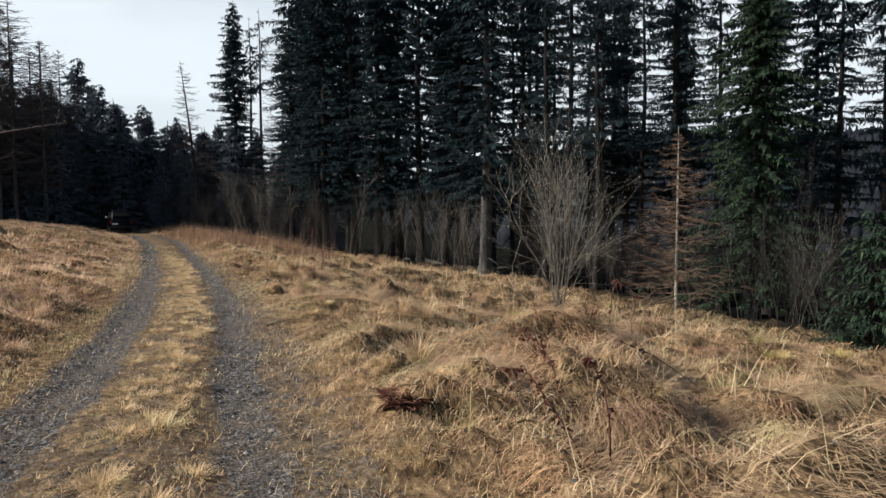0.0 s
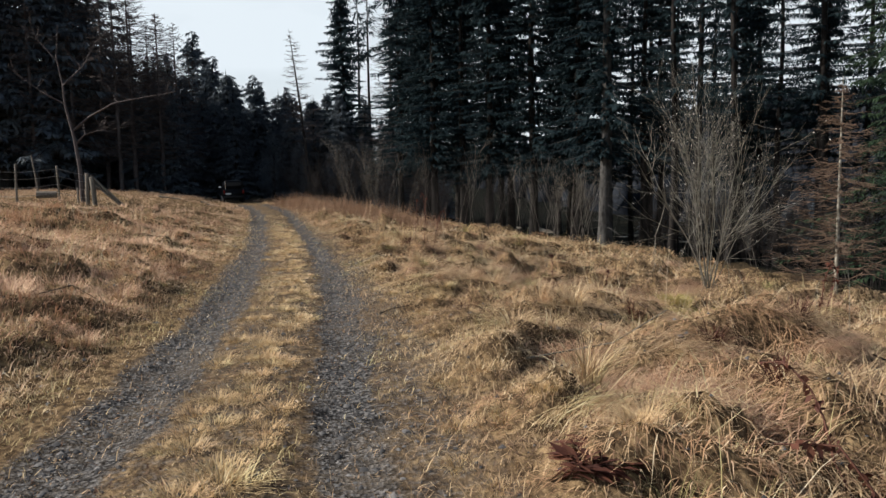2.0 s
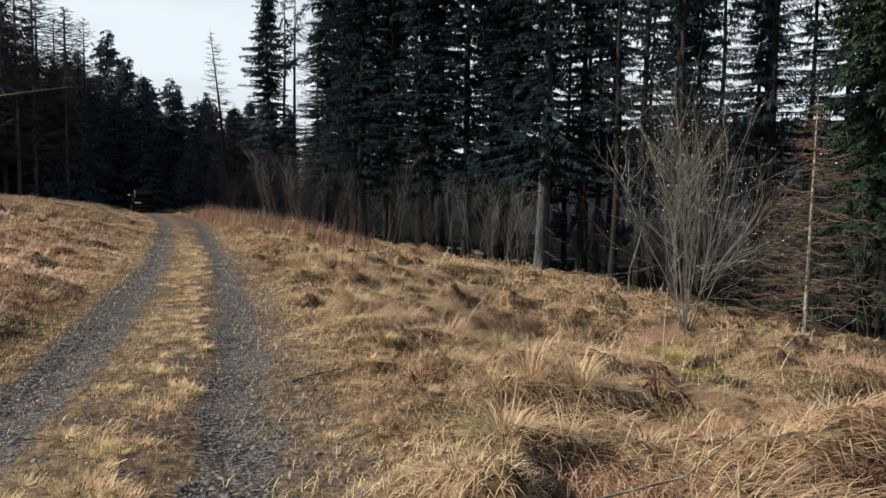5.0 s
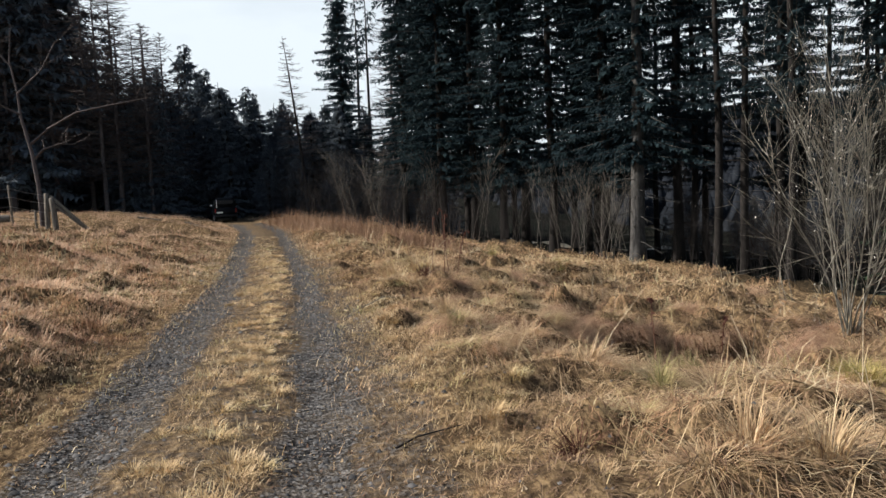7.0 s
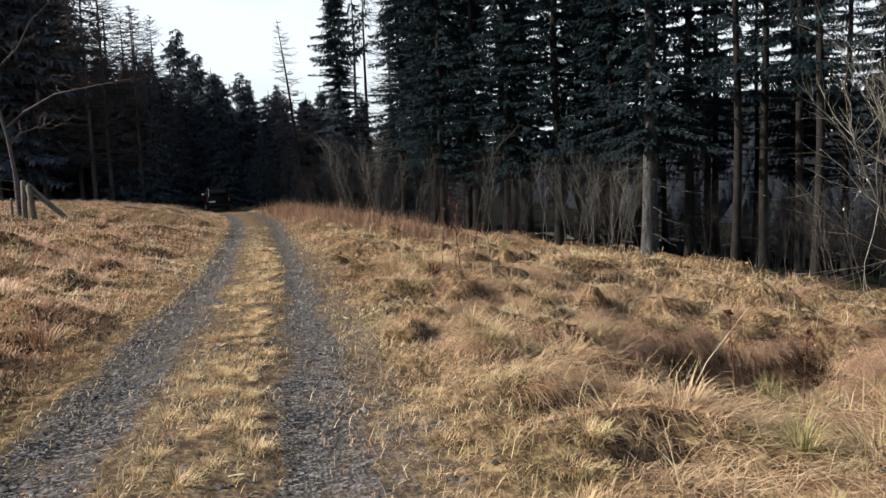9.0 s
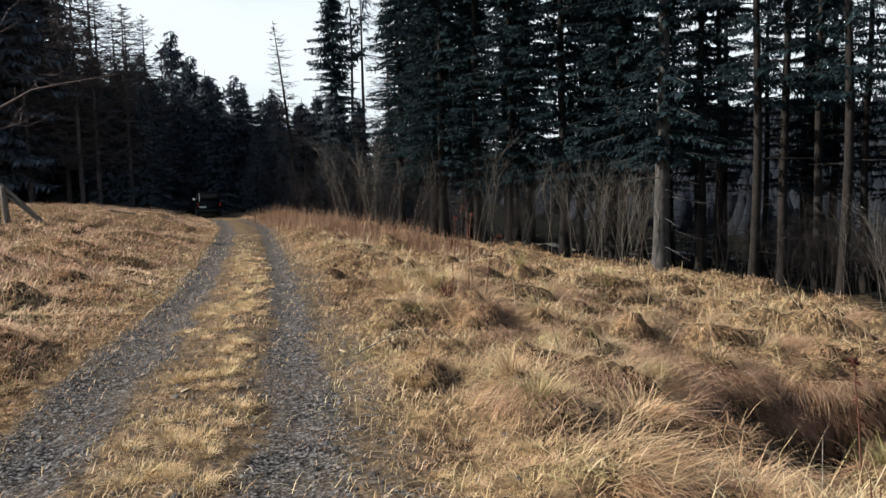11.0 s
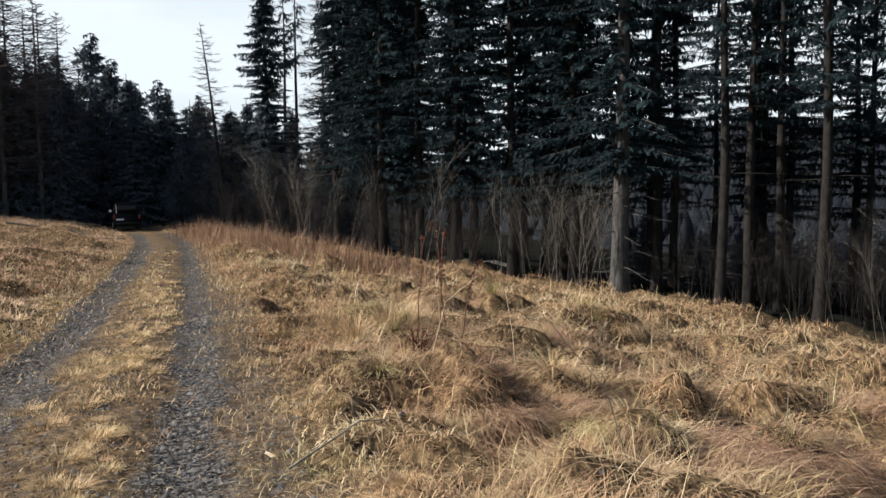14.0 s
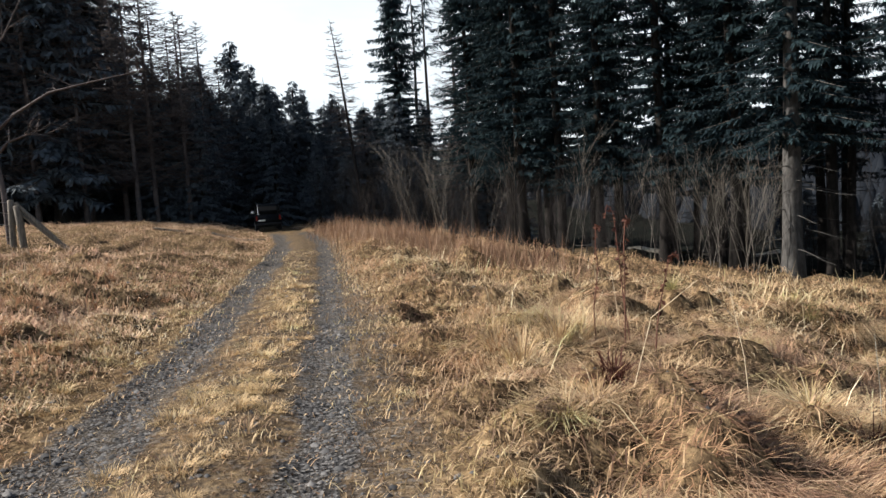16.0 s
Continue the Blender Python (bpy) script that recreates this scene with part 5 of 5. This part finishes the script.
snag = thing("dead_tree", "dead grey leaning tree with broken bare branches", "tree")
base = np.array([-8.3, 42.2, ground_at(-8.3, 42.2)])
trunk_line = np.array([[0, 0, -0.2], [-0.05, 0, 1.6], [-0.2, 0, 3.0], [-0.5, 0.05, 4.4], [-0.55, 0.05, 5.4], [-0.75, 0.1, 6.6], [-0.6, 0.1, 8.0]])
v, q = tubes([(trunk_line, np.array([0.12, 0.085, 0.07, 0.055, 0.042, 0.03, 0.012]))], 8)
part("trunk", mesh_of("trunk", v, q, mats=[TWIG_FAR], smooth=True), snag)
r = np.random.default_rng(801)
for pts, r0 in (([(-0.15, 0, 2.7), (0.25, -0.1, 3.1), (0.9, -0.2, 3.3), (1.5, -0.2, 3.25)], 0.05), ([(-0.25, 0, 3.3), (0.5, -0.1, 3.9), (1.6, -0.2, 4.5), (2.9, -0.3, 4.75), (4.4, -0.4, 5.0)], 0.055),
                ([(-0.5, 0, 4.5), (-1.4, 0.1, 5.0), (-2.4, 0.2, 5.8)], 0.04), ([(-0.55, 0, 5.3), (0.4, 0, 6.2), (1.0, 0, 7.3)], 0.04), ([(-0.7, 0, 6.4), (-1.5, 0, 7.4), (-1.8, 0.2, 8.3)], 0.03)):
    out = [(np.array(pts, float), np.linspace(r0, r0 * 0.3, len(pts)))]
    for _ in range(7):
        f = r.uniform(0.3, 1)
        p = np.array([np.interp(f * (len(pts) - 1), np.arange(len(pts)), np.array(pts)[:, i]) for i in range(3)])
        grow(r, out, p, np.array([r.normal(0, 0.6), r.normal(0, 0.6), 0.5]), r.uniform(0.5, 1.2), 0.014, 1, 0.5, 0.05, (5,), 3, 0.15)
    v, q = tubes(out, 4)
    part("branch", mesh_of("branch", v, q, mats=[TWIG_FAR]), snag)
snag.location = base

# ---------------------------------------------------------------- vehicle parked at the bend
def rounded_box(sx, sy, sz, bevel, taper=1.0, front=1.0):
    bm = bmesh.new()
    bmesh.ops.create_cube(bm, size=1.0)
    for v in bm.verts:
        k = taper if v.co.z > 0 else 1.0
        v.co = Vector((v.co.x * sx * k, v.co.y * sy * (k if v.co.z > 0 else 1) * front, v.co.z * sz))
    bmesh.ops.bevel(bm, geom=bm.edges[:], offset=bevel, segments=3, affect="EDGES")
    return bm


def shifted(bm, x, y, z):
    bmesh.ops.translate(bm, verts=bm.verts[:], vec=(x, y, z))
    return bm


car = thing("parked_car", "dark four-wheel-drive car parked at the end of the track", "car")
bm_part("body", shifted(rounded_box(1.78, 4.1, 0.78, 0.12), 0, 0, 0.82), PAINT, car, smooth=True)
bm_part("cabin", shifted(rounded_box(1.68, 2.7, 0.72, 0.12, 0.86), 0, -0.55, 1.52), PAINT, car, smooth=True)
bm_part("rear_window", shifted(rounded_box(1.2, 0.05, 0.42, 0.02), 0, -1.79, 1.55), GLASS_DARK, car)
for sx in (-1, 1):
    bm_part("side_window", shifted(rounded_box(0.04, 2.0, 0.4, 0.015), sx * 0.79, -0.55, 1.56), GLASS_DARK, car)
    bm_part("tail_lamp", shifted(rounded_box(0.12, 0.06, 0.32, 0.02), sx * 0.78, -2.05, 0.98), LAMP_RED, car)
    # the left strip is a reflection built as a bright part
    bm_part("pillar_strip", shifted(rounded_box(0.045, 0.04, 0.72, 0.012), sx * 0.66, -1.86, 1.5), CHROME if sx < 0 else PAINT, car, "bright upright strip for the reflection on the pillar" if sx < 0 else "")
    bm_part("mirror", shifted(rounded_box(0.2, 0.1, 0.16, 0.03), sx * 1.0, 0.75, 1.32), PAINT if sx > 0 else CHROME, car)
bm_part("number_plate", shifted(rounded_box(0.46, 0.02, 0.11, 0.005), -0.45, -2.07, 0.82), PLATE, car, "plain white plate")
bm_part("bumper", shifted(rounded_box(1.76, 0.22, 0.2, 0.05), 0, -2.05, 0.55), RUBBER, car, smooth=True)
for sx in (-1, 1):
    for sy in (-1.25, 1.3):
        bm = bmesh.new()
        bmesh.ops.create_cone(bm, cap_ends=True, segments=24, radius1=0.37, radius2=0.37, depth=0.24, matrix=Matrix.Rotation(math.pi / 2, 4, "Y"))
        bmesh.ops.bevel(bm, geom=[e for e in bm.edges if e.calc_length() < 0.2], offset=0.03, segments=2, affect="EDGES")
        wheel = bm_part("wheel", shifted(bm, sx * 0.76, sy, 0.36), RUBBER, car, smooth=True)
        bm = bmesh.new()
        bmesh.ops.create_cone(bm, cap_ends=True, segments=20, radius1=0.22, radius2=0.2, depth=0.06, matrix=Matrix.Rotation(sx * math.pi / 2, 4, "Y"))
        bm_part("rim", shifted(bm, sx * 0.87, sy, 0.36), WIRE, wheel)
car.location, car.rotation_euler = (-3.15, 74.6, ground_at(-3.15, 74.6) - 0.02), (0, 0, 0.1)

# the forest road beyond the trees
pts = [(18, 78), (26, 73), (33, 68.5), (42, 64), (54, 60)]
v, q = [], []
for i in range(33):
    s = i / 8
    k = min(3, int(s))
    f = s - k
    cx, cy = pts[k][0] * (1 - f) + pts[k + 1][0] * f, pts[k][1] * (1 - f) + pts[k + 1][1] * f
    for o in (-0.7, 0, 0.7):
        v.append((cx + o * 0.5, cy + o, ground_at(cx + o * 0.5, cy + o) + 0.09))
for i in range(32):
    for j in range(2):
        q.append((i * 3 + j, i * 3 + j + 3, i * 3 + j + 4, i * 3 + j + 1))
ROAD = simple("pale_road", [(0.3, (0.2, 0.18, 0.14)), (0.7, (0.36, 0.33, 0.26))], 1.5, 0.9, 0.2, (1, 1, 1), 0.02)
tagged(new("road", mesh_of("road", v, q, mats=[ROAD])), "pale forest road seen between the trunks", "road", kind="structure")

# plantation on the far hillside
x, y = scatter(17000, 60, 420, -60, 460, lambda x, y: smooth(85, 120, np.hypot(x - 5, y - 20)) * (0.3 + 0.7 * (vn(x * 0.02, y * 0.02, 91) > 0.35)) * np.clip(140 / np.hypot(x, y), 0.2, 1))
k = len(x)
top = rng.uniform(3, 8, k)
rad = top * rng.uniform(0.3, 0.5, k)
ang = np.arange(5) * 2 * np.pi / 5
low = np.stack([x[:, None] + rad[:, None] * np.cos(ang), y[:, None] + rad[:, None] * np.sin(ang), (land(x, y) - 0.3)[:, None] + np.zeros(5)], -1)
mid = np.stack([x[:, None] + 0.5 * rad[:, None] * np.cos(ang + 0.6), y[:, None] + 0.5 * rad[:, None] * np.sin(ang + 0.6), (land(x, y) + 0.45 * top)[:, None] + rng.normal(0, 0.6, (k, 5))], -1)
tip = np.stack([x, y, land(x, y) + top], -1)[:, None]
v = np.concatenate([low, mid, tip], 1).reshape(-1, 3)
i = (np.arange(k) * 11)[:, None]
j, n = np.arange(5), (np.arange(5) + 1) % 5
q = np.stack([i + j, i + n, i + 5 + n, i + 5 + j], -1).reshape(-1, 4)
t = np.stack([i + 5 + j, i + 5 + n, i + 10 + 0 * j], -1).reshape(-1, 3)
tagged(new("far_woods", mesh_of("far_woods", v, q, t, [NEEDLE_FAR], np.repeat(rng.random(k), 11))), "dark conifer plantation on a far hillside", "woods", kind="stuff")
